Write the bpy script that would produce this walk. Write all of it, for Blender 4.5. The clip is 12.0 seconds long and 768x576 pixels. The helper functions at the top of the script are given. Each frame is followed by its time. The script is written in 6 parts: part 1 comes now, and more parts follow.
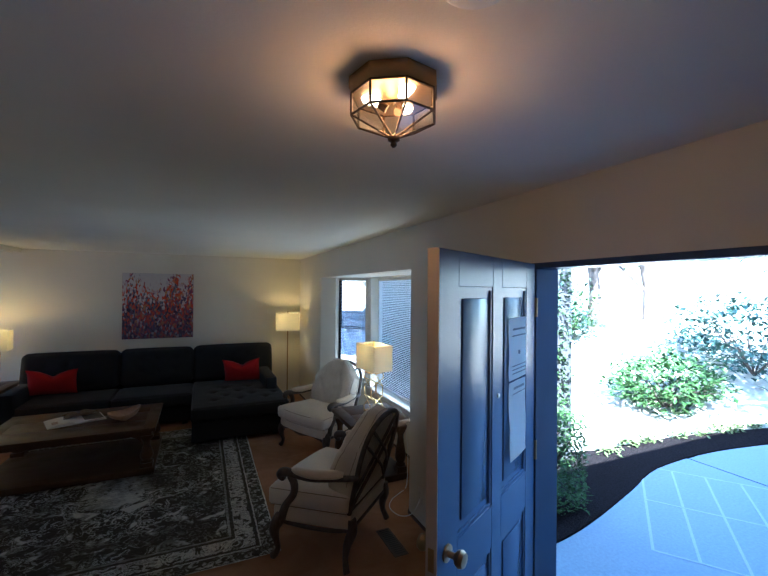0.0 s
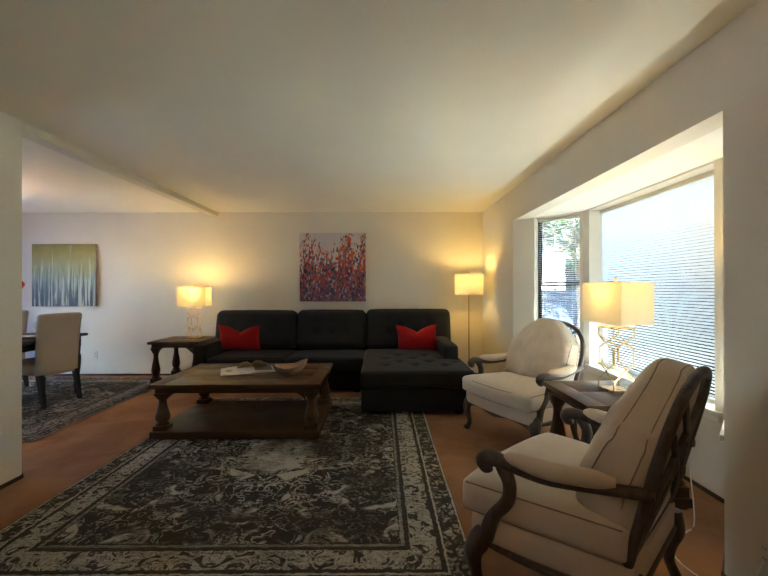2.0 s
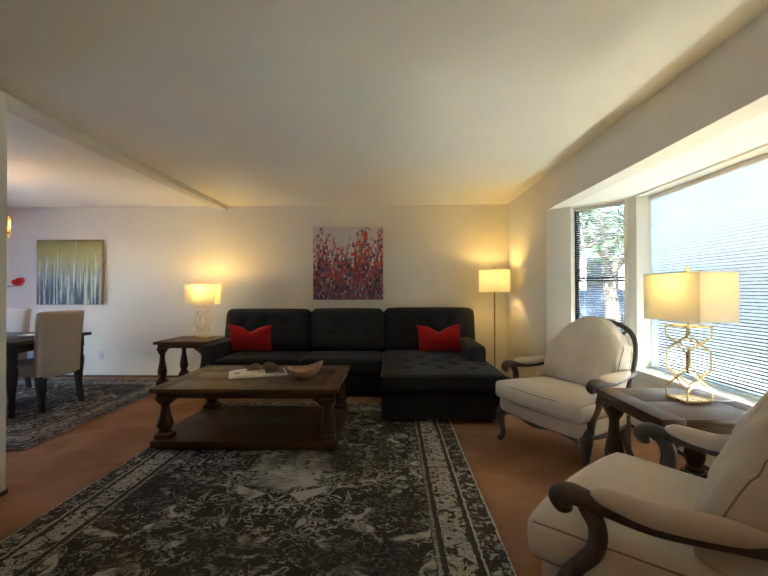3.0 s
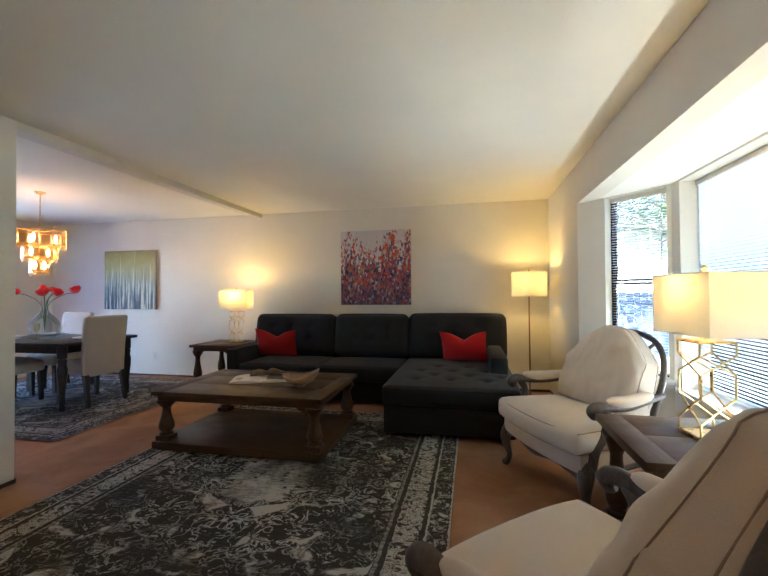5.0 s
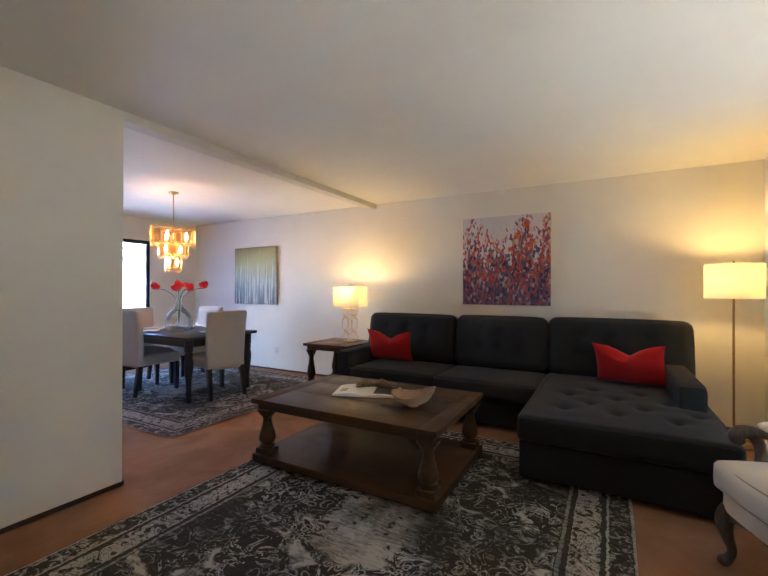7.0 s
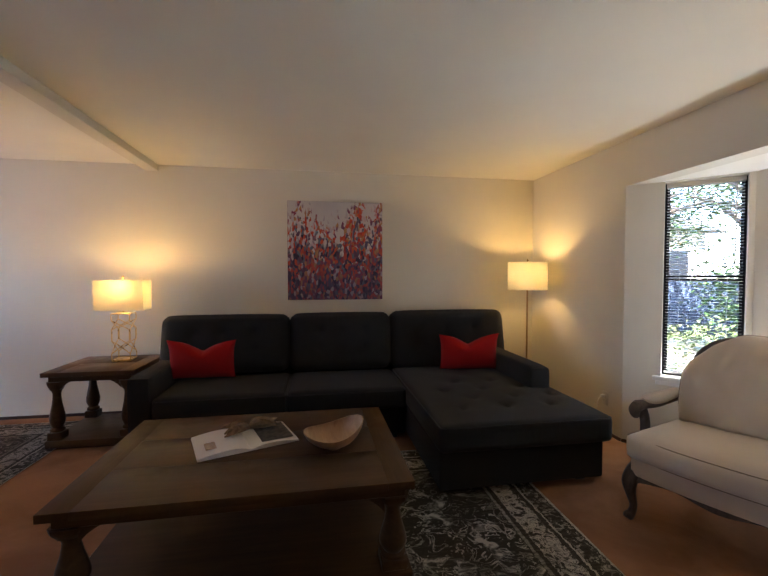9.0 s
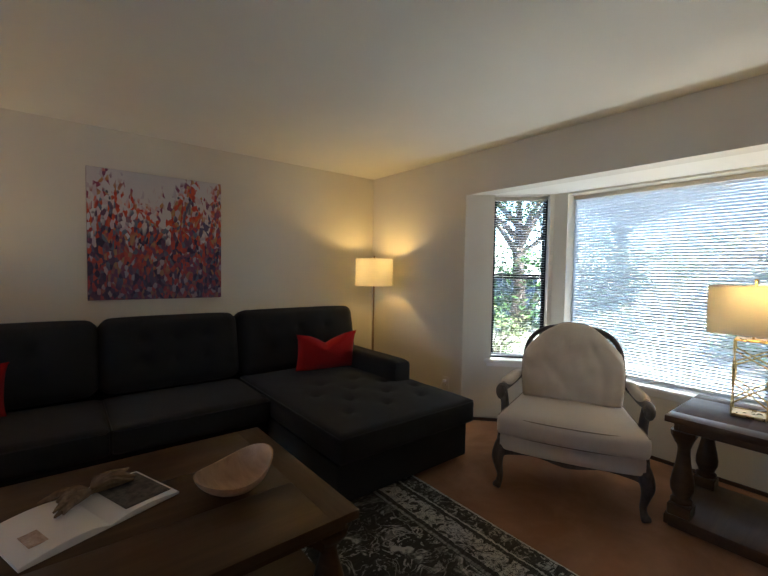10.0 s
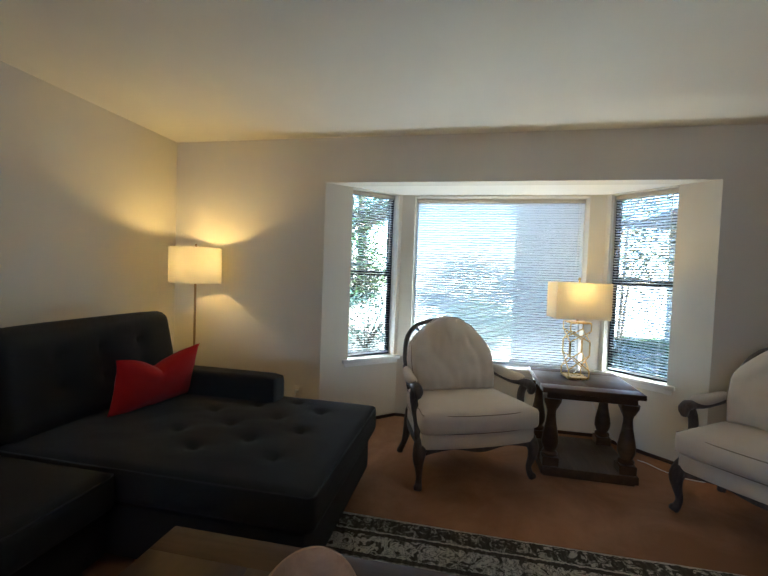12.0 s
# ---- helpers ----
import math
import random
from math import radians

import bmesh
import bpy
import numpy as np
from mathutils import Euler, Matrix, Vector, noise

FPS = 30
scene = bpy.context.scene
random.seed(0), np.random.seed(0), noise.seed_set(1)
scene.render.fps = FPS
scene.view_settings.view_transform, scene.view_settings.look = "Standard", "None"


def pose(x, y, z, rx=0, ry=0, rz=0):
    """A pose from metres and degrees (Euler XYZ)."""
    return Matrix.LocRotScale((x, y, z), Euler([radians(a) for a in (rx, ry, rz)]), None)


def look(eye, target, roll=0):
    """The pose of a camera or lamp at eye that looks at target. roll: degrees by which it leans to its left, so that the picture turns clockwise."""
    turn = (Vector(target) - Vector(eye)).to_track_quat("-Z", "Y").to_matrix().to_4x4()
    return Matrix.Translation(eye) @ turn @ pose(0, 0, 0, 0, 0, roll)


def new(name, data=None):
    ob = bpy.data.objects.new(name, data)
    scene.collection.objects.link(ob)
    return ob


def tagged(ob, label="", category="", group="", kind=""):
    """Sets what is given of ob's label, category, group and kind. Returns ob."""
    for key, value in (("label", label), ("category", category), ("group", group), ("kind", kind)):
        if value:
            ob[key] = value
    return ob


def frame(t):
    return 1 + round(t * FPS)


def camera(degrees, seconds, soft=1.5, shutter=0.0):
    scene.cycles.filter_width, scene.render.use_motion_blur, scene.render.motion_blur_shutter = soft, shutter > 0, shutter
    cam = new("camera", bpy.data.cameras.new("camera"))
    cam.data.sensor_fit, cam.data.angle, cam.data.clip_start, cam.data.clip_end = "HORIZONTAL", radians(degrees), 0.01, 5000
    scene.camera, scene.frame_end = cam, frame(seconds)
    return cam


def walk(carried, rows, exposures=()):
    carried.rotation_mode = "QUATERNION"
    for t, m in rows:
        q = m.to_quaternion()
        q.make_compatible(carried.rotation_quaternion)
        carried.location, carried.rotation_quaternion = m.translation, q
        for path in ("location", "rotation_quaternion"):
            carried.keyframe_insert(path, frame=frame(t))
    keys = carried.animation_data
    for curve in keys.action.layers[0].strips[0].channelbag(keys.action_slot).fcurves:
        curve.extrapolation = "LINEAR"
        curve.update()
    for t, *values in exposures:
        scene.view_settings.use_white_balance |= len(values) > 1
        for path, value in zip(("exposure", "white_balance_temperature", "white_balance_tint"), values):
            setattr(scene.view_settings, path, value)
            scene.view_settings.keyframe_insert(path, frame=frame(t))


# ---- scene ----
cam = camera(87.2, 12.0)
PATH = [
    (0, (0.107, -0.059, 1.883), (0.927, 1.765, 1.895), 0.5),
    (0.5, (0.145, 0.296, 1.73), (0.642, 2.233, 1.739), 0.2),
    (1, (0.181, 0.613, 1.567), (0.419, 2.599, 1.571), -0.0),
    (1.5, (0.186, 0.904, 1.395), (0.284, 2.902, 1.4), -0.0),
    (2, (0.215, 1.199, 1.279), (0.224, 3.199, 1.285), -0.1),
    (2.5, (0.176, 1.42, 1.261), (0.145, 3.42, 1.271), -0.0),
    (3, (0.112, 1.558, 1.225), (0.066, 3.557, 1.238), -0.1),
    (5, (0.752, 1.826, 1.239), (0.332, 3.781, 1.271), -0.4),
    (5.5, (0.887, 1.938, 1.26), (0.186, 3.81, 1.292), -0.2),
    (6, (0.914, 2.169, 1.266), (0.012, 3.953, 1.291), 0.0),
    (6.5, (0.787, 2.376, 1.259), (-0.234, 4.096, 1.279), 0.2),
    (8.5, (-0.464, 2.746, 1.348), (-0.645, 4.737, 1.294), -0.1),
    (9, (-0.723, 2.951, 1.355), (-0.392, 4.923, 1.291), 0.0),
    (9.5, (-0.981, 3.164, 1.366), (-0.13, 4.972, 1.287), 0.5),
    (10, (-1.168, 3.402, 1.368), (0.082, 4.96, 1.281), 1.0),
    (10.5, (-1.321, 3.622, 1.357), (0.249, 4.857, 1.275), 1.3),
    (11, (-1.376, 3.921, 1.324), (0.399, 4.84, 1.245), 1.6),
    (11.5, (-1.394, 4.264, 1.334), (0.504, 4.892, 1.259), 1.9),
    (12, (-1.465, 4.668, 1.337), (0.494, 5.062, 1.264), 2.1),
]
EXPOSURES = [(0.0, 4.12, 4600, 4), (0.5, 4.77, 5300, 3), (1.0, 5.2, 6000, 1), (1.5, 5.3, 6200, 0), (2.5, 5.2, 6200, 0), (5.0, 5.4, 5550, 5), (6.5, 5.55, 5500, 9), (8.5, 5.25, 6000, 17), (9.5, 4.55, 5900, 13), (10.5, 4.45, 5450, 5), (12.0, 4.6, 5400, 4)]
walk(cam, [(t, look(eye, target, roll)) for t, eye, target, roll in PATH], EXPOSURES)

# ---- world and sun ----
SUN_FROM = Vector((-0.35, -0.72, 0.85)).normalized()
world = bpy.data.worlds.new("sky")
scene.world = world
world.use_nodes = True
sky = world.node_tree.nodes.new("ShaderNodeTexSky")
sky.sky_type = "NISHITA"
sky.sun_disc = False
sky.sun_elevation = math.asin(SUN_FROM.z)
sky.sun_rotation = math.atan2(SUN_FROM.x, SUN_FROM.y)
world.node_tree.links.new(sky.outputs[0], world.node_tree.nodes["Background"].inputs["Color"])
world.node_tree.nodes["Background"].inputs["Strength"].default_value = 0.15

sun = new("sun", bpy.data.lights.new("sun", "SUN"))
sun.data.energy, sun.data.angle, sun.data.color = 5.0, radians(0.5), (1.0, 0.94, 0.85)
sun.matrix_world = look(SUN_FROM * 50, (0, 0, 0))

def bulb_light(name, place, watts, colour, radius=0.04):
    ob = new(name, bpy.data.lights.new(name, "POINT"))
    ob.data.energy, ob.data.color, ob.data.shadow_soft_size = watts, colour, radius
    ob.location = place
    return ob

WARM = (1.0, 0.62, 0.18)
bulb_light("floor_lamp_bulb_light", (1.42, 6.80, 1.385), 0.56, WARM)
bulb_light("end_lamp_bulb_light", (-2.40, 6.83, 1.272), 0.60, WARM, 0.055)
bulb_light("side_lamp_bulb_light", (1.75, 3.84, 1.285), 0.34, WARM)
bulb_light("ceiling_bulb_light", (0.56, 0.895, 2.335), 0.36, (1.0, 0.45, 0.15), 0.07)
bulb_light("chandelier_bulb_light", (-4.02, 5.47, 1.85), 0.13, (1.0, 0.48, 0.24), 0.1)

slider_sky = new("slider_sky_light", bpy.data.lights.new("slider_sky_light", "AREA"))
slider_sky.data.shape, slider_sky.data.size, slider_sky.data.size_y = "RECTANGLE", 1.4, 1.9
slider_sky.data.energy, slider_sky.data.color = 1.3, (0.18, 0.38, 1.0)
slider_sky.matrix_world = look((-6.35, 5.65, 1.05), (-4.4, 5.65, 0.05))

# strip lamps added at the sills of the three bay windows, for daylight thrown up from the ground
for name, at, towards, wide, watts in (("bay_daylight", (2.30, 4.405, 0.548), (1.0, 4.405, 2.3), 1.44, 0.42), ("bay_daylight", (2.01, 5.575, 0.588), (1.2, 4.8, 2.2), 0.46, 0.13), ("bay_daylight", (2.07, 3.28, 0.588), (1.2, 4.2, 2.2), 0.46, 0.13)):
    strip = new(name, bpy.data.lights.new(name, "AREA"))
    strip.data.shape, strip.data.size, strip.data.size_y = "RECTANGLE", wide, 0.012
    strip.data.energy, strip.data.color = watts, (0.98, 0.98, 0.92)
    strip.matrix_world = look(at, towards)

# ---- node helpers ----
class Mat:
    """A material's node tree, with short calls to add and join nodes."""
    def __init__(self, name, rough=0.6, metal=0.0, spec=0.4):
        self.m = bpy.data.materials.new(name)
        self.m.use_nodes = True
        self.t = self.m.node_tree
        self.b = self.t.nodes["Principled BSDF"]
        self.set(self.b, {"Roughness": rough, "Metallic": metal, "Specular IOR Level": spec})
        self.co = None

    def set(self, n, ins):
        for k, v in ins.items():
            sock = n.inputs[k]
            if isinstance(v, bpy.types.NodeSocket):
                self.t.links.new(v, sock)
            else:
                if sock.type == "RGBA" and len(v) == 3:
                    v = (*v, 1)
                sock.default_value = v

    def add(self, kind, ins=None, out=0, **props):
        n = self.t.nodes.new("ShaderNode" + kind)
        for k, v in props.items():
            setattr(n, k, v)
        self.set(n, ins or {})
        return n.outputs[out]

    def coords(self, scale=(1, 1, 1), out="Object"):
        c = self.t.nodes.new("ShaderNodeTexCoord").outputs[out]
        return self.add("Mapping", {"Vector": c, "Scale": scale})

    def noise(self, scale, detail=4, rough=0.6, vec=None, dist=0.0):
        ins = {"Scale": scale, "Detail": detail, "Roughness": rough, "Distortion": dist}
        ins["Vector"] = vec if vec is not None else self.coords()
        return self.add("TexNoise", ins)

    def ramp(self, fac, stops, mode="LINEAR"):
        n = self.t.nodes.new("ShaderNodeValToRGB")
        n.color_ramp.interpolation = mode
        e = n.color_ramp.elements
        while len(e) < len(stops):
            e.new(0.5)
        for el, (p, c) in zip(e, stops):
            el.position = p
            el.color = (*c, 1) if len(c) == 3 else c
        self.t.links.new(fac, n.inputs[0])
        return n.outputs[0]

    def math(self, op, a, b=0.0, c=0.0):
        n = self.t.nodes.new("ShaderNodeMath")
        n.operation = op
        for i, v in enumerate((a, b, c)):
            if isinstance(v, bpy.types.NodeSocket):
                self.t.links.new(v, n.inputs[i])
            else:
                n.inputs[i].default_value = v
        return n.outputs[0]

    def mix(self, fac, a, b, mode="MIX"):
        n = self.t.nodes.new("ShaderNodeMix")
        n.data_type, n.blend_type = "RGBA", mode
        for i, v in ((0, fac), (6, a), (7, b)):
            if isinstance(v, bpy.types.NodeSocket):
                self.t.links.new(v, n.inputs[i])
            else:
                n.inputs[i].default_value = v if i == 0 else ((*v, 1) if len(v) == 3 else v)
        return n.outputs[2]

    def bump(self, height, strength=0.3, dist=0.01):
        self.set(self.b, {"Normal": self.add("Bump", {"Height": height, "Strength": strength, "Distance": dist})})
        return self

    def color(self, c):
        self.set(self.b, {"Base Color": c})
        return self


def grey3(v):
    return (v, v, v)


def mat_paint(name, col, rough=0.65, amount=0.05, bump=0.08, grain=220):
    k = Mat(name, rough, spec=0.25)
    dark = tuple(c * (1 - amount) for c in col)
    big = k.noise(1.3, 3)
    k.color(k.mix(k.ramp(big, [(0.35, grey3(0)), (0.7, grey3(1))]), dark, col))
    k.bump(k.noise(grain, 3, 0.7), bump, 0.003)
    return k.m


def mat_fabric(name, col, col2=None, weave=900, bump=0.35, rough=0.9, sheen=0.2):
    k = Mat(name, rough, spec=0.15)
    col2 = col2 or tuple(c * 0.72 for c in col)
    v = k.coords()
    fine = k.noise(weave, 2, 0.6, v)
    broad = k.noise(7, 4, 0.6, v)
    c = k.mix(k.ramp(fine, [(0.35, grey3(0)), (0.65, grey3(1))]), col2, col)
    c = k.mix(k.math("MULTIPLY", k.ramp(broad, [(0.4, grey3(0)), (0.7, grey3(1))]), 0.25), c, col2)
    k.color(c)
    k.set(k.b, {"Sheen Weight": sheen})
    k.bump(k.math("ADD", fine, k.math("MULTIPLY", broad, 0.6)), bump, 0.004)
    return k.m


def mat_wood(name, dark, light, grain=(26, 2.2, 26), rough=0.42, spec=0.4, bump=0.12, wearing=0.35):
    k = Mat(name, rough, spec=spec)
    v = k.coords(grain)
    rnd = k.add("ObjectInfo", out=5)
    v = k.add("VectorMath", {0: v, 1: k.add("CombineXYZ", {"X": k.math("MULTIPLY", rnd, 9.0), "Y": rnd, "Z": k.math("MULTIPLY", rnd, 5.0)})}, operation="ADD")
    g = k.noise(1.0, 6, 0.65, v, 0.6)
    c = k.ramp(g, [(0.3, dark), (0.55, tuple((a + b) / 2 for a, b in zip(dark, light))), (0.75, light)])
    wear = k.ramp(k.noise(5, 4), [(0.45, grey3(0)), (0.75, grey3(1))])
    k.color(k.mix(k.math("MULTIPLY", wear, wearing), c, light))
    k.set(k.b, {"Roughness": k.math("MULTIPLY_ADD", wear, 0.15, rough - 0.05)})
    k.bump(g, bump, 0.004)
    return k.m


def mat_metal(name, col, rough=0.3):
    k = Mat(name, rough, 1.0)
    n = k.noise(30, 3)
    k.color(k.mix(n, tuple(c * 0.75 for c in col), col))
    k.set(k.b, {"Roughness": k.math("MULTIPLY_ADD", n, 0.15, rough - 0.07)})
    return k.m


def mat_glass(name, tint=(1, 1, 1), gloss=1.0):
    k = Mat(name)
    t = k.t
    tr = k.add("BsdfTransparent", {"Color": tint})
    gl = k.add("BsdfGlossy", {"Roughness": 0.02})
    fr = k.math("MULTIPLY", k.add("Fresnel", {"IOR": 1.45}), gloss)
    sh = t.nodes.new("ShaderNodeMixShader")
    t.links.new(fr, sh.inputs[0]); t.links.new(tr, sh.inputs[1]); t.links.new(gl, sh.inputs[2])
    t.links.new(sh.outputs[0], t.nodes["Material Output"].inputs["Surface"])
    return k.m


def mat_shade(name, col, through_light=0.5):
    k = Mat(name, 0.9, spec=0.1)
    t = k.t
    w = k.noise(600, 2)
    c = k.mix(w, tuple(x * 0.9 for x in col), col)
    d = k.add("BsdfDiffuse", {"Color": c})
    tl = k.add("BsdfTranslucent", {"Color": c})
    sh = t.nodes.new("ShaderNodeMixShader")
    sh.inputs[0].default_value = through_light
    t.links.new(d, sh.inputs[1]); t.links.new(tl, sh.inputs[2])
    t.links.new(sh.outputs[0], t.nodes["Material Output"].inputs["Surface"])
    return k.m


def mat_glow(name, col, strength):
    k = Mat(name)
    k.set(k.b, {"Emission Color": col, "Emission Strength": strength, "Base Color": (0.9, 0.85, 0.8)})
    return k.m


def mat_leaf(name, c1, c2, gloss=0.6):
    k = Mat(name, gloss, spec=0.15)
    rnd = k.add("NewGeometry", out=8)
    c = k.mix(rnd, c1, c2)
    k.color(k.mix(k.math("MULTIPLY", k.noise(3, 3), 0.5), c, tuple(x * 0.5 for x in c1)))
    return k.m


def wear_soft(k, co):
    return k.ramp(k.add("TexNoise", {"Vector": co, "Scale": 2.4, "Detail": 5.0}), [(0.35, grey3(0)), (0.65, grey3(1))])


def mat_rug(name, half, tones):
    """A distressed oriental rug: a floral field, a medallion and banded borders, worn to the pale ground in patches."""
    k = Mat(name, 0.95, spec=0.1)
    dark, mid, pale = tones
    co = k.t.nodes.new("ShaderNodeTexCoord").outputs["Object"]
    sep = k.t.nodes.new("ShaderNodeSeparateXYZ")
    k.t.links.new(co, sep.inputs[0])
    ax, ay = k.math("ABSOLUTE", sep.outputs[0]), k.math("ABSOLUTE", sep.outputs[1])
    d = k.math("MINIMUM", k.math("SUBTRACT", half[0], ax), k.math("SUBTRACT", half[1], ay))
    d = k.math("MULTIPLY_ADD", k.math("SUBTRACT", k.add("TexNoise", {"Vector": co, "Scale": 30.0, "Detail": 4.0, "Roughness": 0.7}), 0.5), 0.035, d)
    mirror = k.add("CombineXYZ", {"X": ax, "Y": ay, "Z": 0.0})
    warpn = k.add("TexNoise", {"Vector": mirror, "Scale": 5.0, "Detail": 3.0}, out=1)
    warp = k.add("VectorMath", {0: mirror, 1: k.add("VectorMath", {0: warpn, 1: (0.16, 0.16, 0)}, operation="MULTIPLY")}, operation="ADD")
    # scrolling motifs: contour lines of warped noise
    f1 = k.add("TexNoise", {"Vector": warp, "Scale": 9.0, "Detail": 5.0, "Roughness": 0.6, "Distortion": 0.8})
    lines = k.math("ABSOLUTE", k.math("SUBTRACT", k.math("FRACT", k.math("MULTIPLY", f1, 6.0)), 0.5))
    motif = k.ramp(lines, [(0.05, grey3(1)), (0.16, grey3(0))])
    blot = k.ramp(k.add("TexNoise", {"Vector": warp, "Scale": 6.0, "Detail": 5.0, "Distortion": 1.2}), [(0.53, grey3(0)), (0.66, grey3(1))])
    vor = k.add("TexVoronoi", {"Vector": warp, "Scale": 13.0}, out=0, feature="F1")
    florets = k.ramp(k.math("ABSOLUTE", k.math("SUBTRACT", vor, 0.30)), [(0.03, grey3(1)), (0.075, grey3(0))])
    field = k.math("MAXIMUM", k.math("MULTIPLY", motif, 0.72), k.math("MULTIPLY", blot, 1.0))
    field = k.math("MAXIMUM", field, k.math("MULTIPLY", florets, 0.5))
    # central medallion
    rr = k.math("SQRT", k.math("ADD", k.math("POWER", k.math("MULTIPLY", ax, 1.55), 2.0), k.math("POWER", ay, 2.0)))
    med = k.ramp(k.math("ADD", rr, k.math("MULTIPLY", f1, 0.35)), [(0.55, grey3(1)), (0.60, grey3(0))])
    medp = k.math("MULTIPLY", med, k.ramp(vor, [(0.22, grey3(0.15)), (0.30, grey3(0.95))]))
    field = k.math("MAXIMUM", field, k.math("MULTIPLY", medp, 0.6))
    # borders by distance from the edge
    bn = k.add("TexNoise", {"Vector": mirror, "Scale": 13.0, "Detail": 4.0, "Roughness": 0.6, "Distortion": 1.6})
    bmot = k.math("MAXIMUM", k.ramp(bn, [(0.42, grey3(1.0)), (0.50, grey3(0))]), k.math("MULTIPLY", k.ramp(k.math("ABSOLUTE", k.math("SUBTRACT", bn, 0.57)), [(0.010, grey3(1.0)), (0.03, grey3(0))]), 0.7))
    fine = k.ramp(k.add("TexNoise", {"Vector": co, "Scale": 24.0, "Detail": 3.0, "Roughness": 0.6, "Distortion": 1.2}), [(0.48, grey3(0)), (0.58, grey3(1))])
    base = k.ramp(k.math("MULTIPLY", d, 2.0), [(0.0, grey3(0.75)), (0.012, grey3(0.75)), (0.016, grey3(0.1)), (0.22, grey3(0.1)), (0.225, grey3(0.8)),
        (0.25, grey3(0.12)), (0.30, grey3(0.85)), (0.56, grey3(0.85)), (0.565, grey3(0.1)), (0.62, grey3(0.5)), (0.66, grey3(0.1)), (0.67, grey3(0))], "CONSTANT")
    inband = k.ramp(k.math("MULTIPLY", d, 2.0), [(0.0, grey3(0)), (0.30, grey3(1)), (0.56, grey3(0))], "CONSTANT")
    outband = k.ramp(k.math("MULTIPLY", d, 2.0), [(0.0, grey3(0)), (0.03, grey3(1)), (0.22, grey3(0))], "CONSTANT")
    infield = k.ramp(k.math("MULTIPLY", d, 2.0), [(0.0, grey3(0)), (0.67, grey3(1))], "CONSTANT")
    val = k.math("SUBTRACT", base, k.math("MULTIPLY", k.math("MULTIPLY", inband, bmot), 0.72))
    val = k.math("ADD", val, k.math("MULTIPLY", k.math("MULTIPLY", outband, fine), 0.55))
    val = k.math("MULTIPLY", val, k.math("MULTIPLY_ADD", wear_soft(k, co), 0.4, 0.72))
    # wear: patches rubbed dark or pale, not mirrored
    wn = k.add("TexNoise", {"Vector": co, "Scale": 1.5, "Detail": 5.0, "Roughness": 0.62, "Distortion": 0.6})
    wear = k.ramp(wn, [(0.34, grey3(0.30)), (0.48, grey3(0.85)), (0.62, grey3(1.35))])
    val = k.math("ADD", val, k.math("MULTIPLY", k.math("MULTIPLY", infield, field), wear))
    abr = k.add("TexNoise", {"Vector": k.add("Mapping", {"Vector": co, "Scale": (11, 60, 1)}), "Scale": 1.0, "Detail": 4.0, "Roughness": 0.75})
    val = k.math("ADD", val, k.math("MULTIPLY", k.math("SUBTRACT", abr, 0.5), 1.15))
    c = k.ramp(val, [(0.0, dark), (0.22, tuple(x * 1.7 for x in dark)), (0.42, mid), (0.75, pale)])
    k.color(c)
    k.bump(k.math("ADD", k.math("MULTIPLY", abr, 0.6), k.math("MULTIPLY", val, 0.6)), 0.5, 0.004)
    return k.m


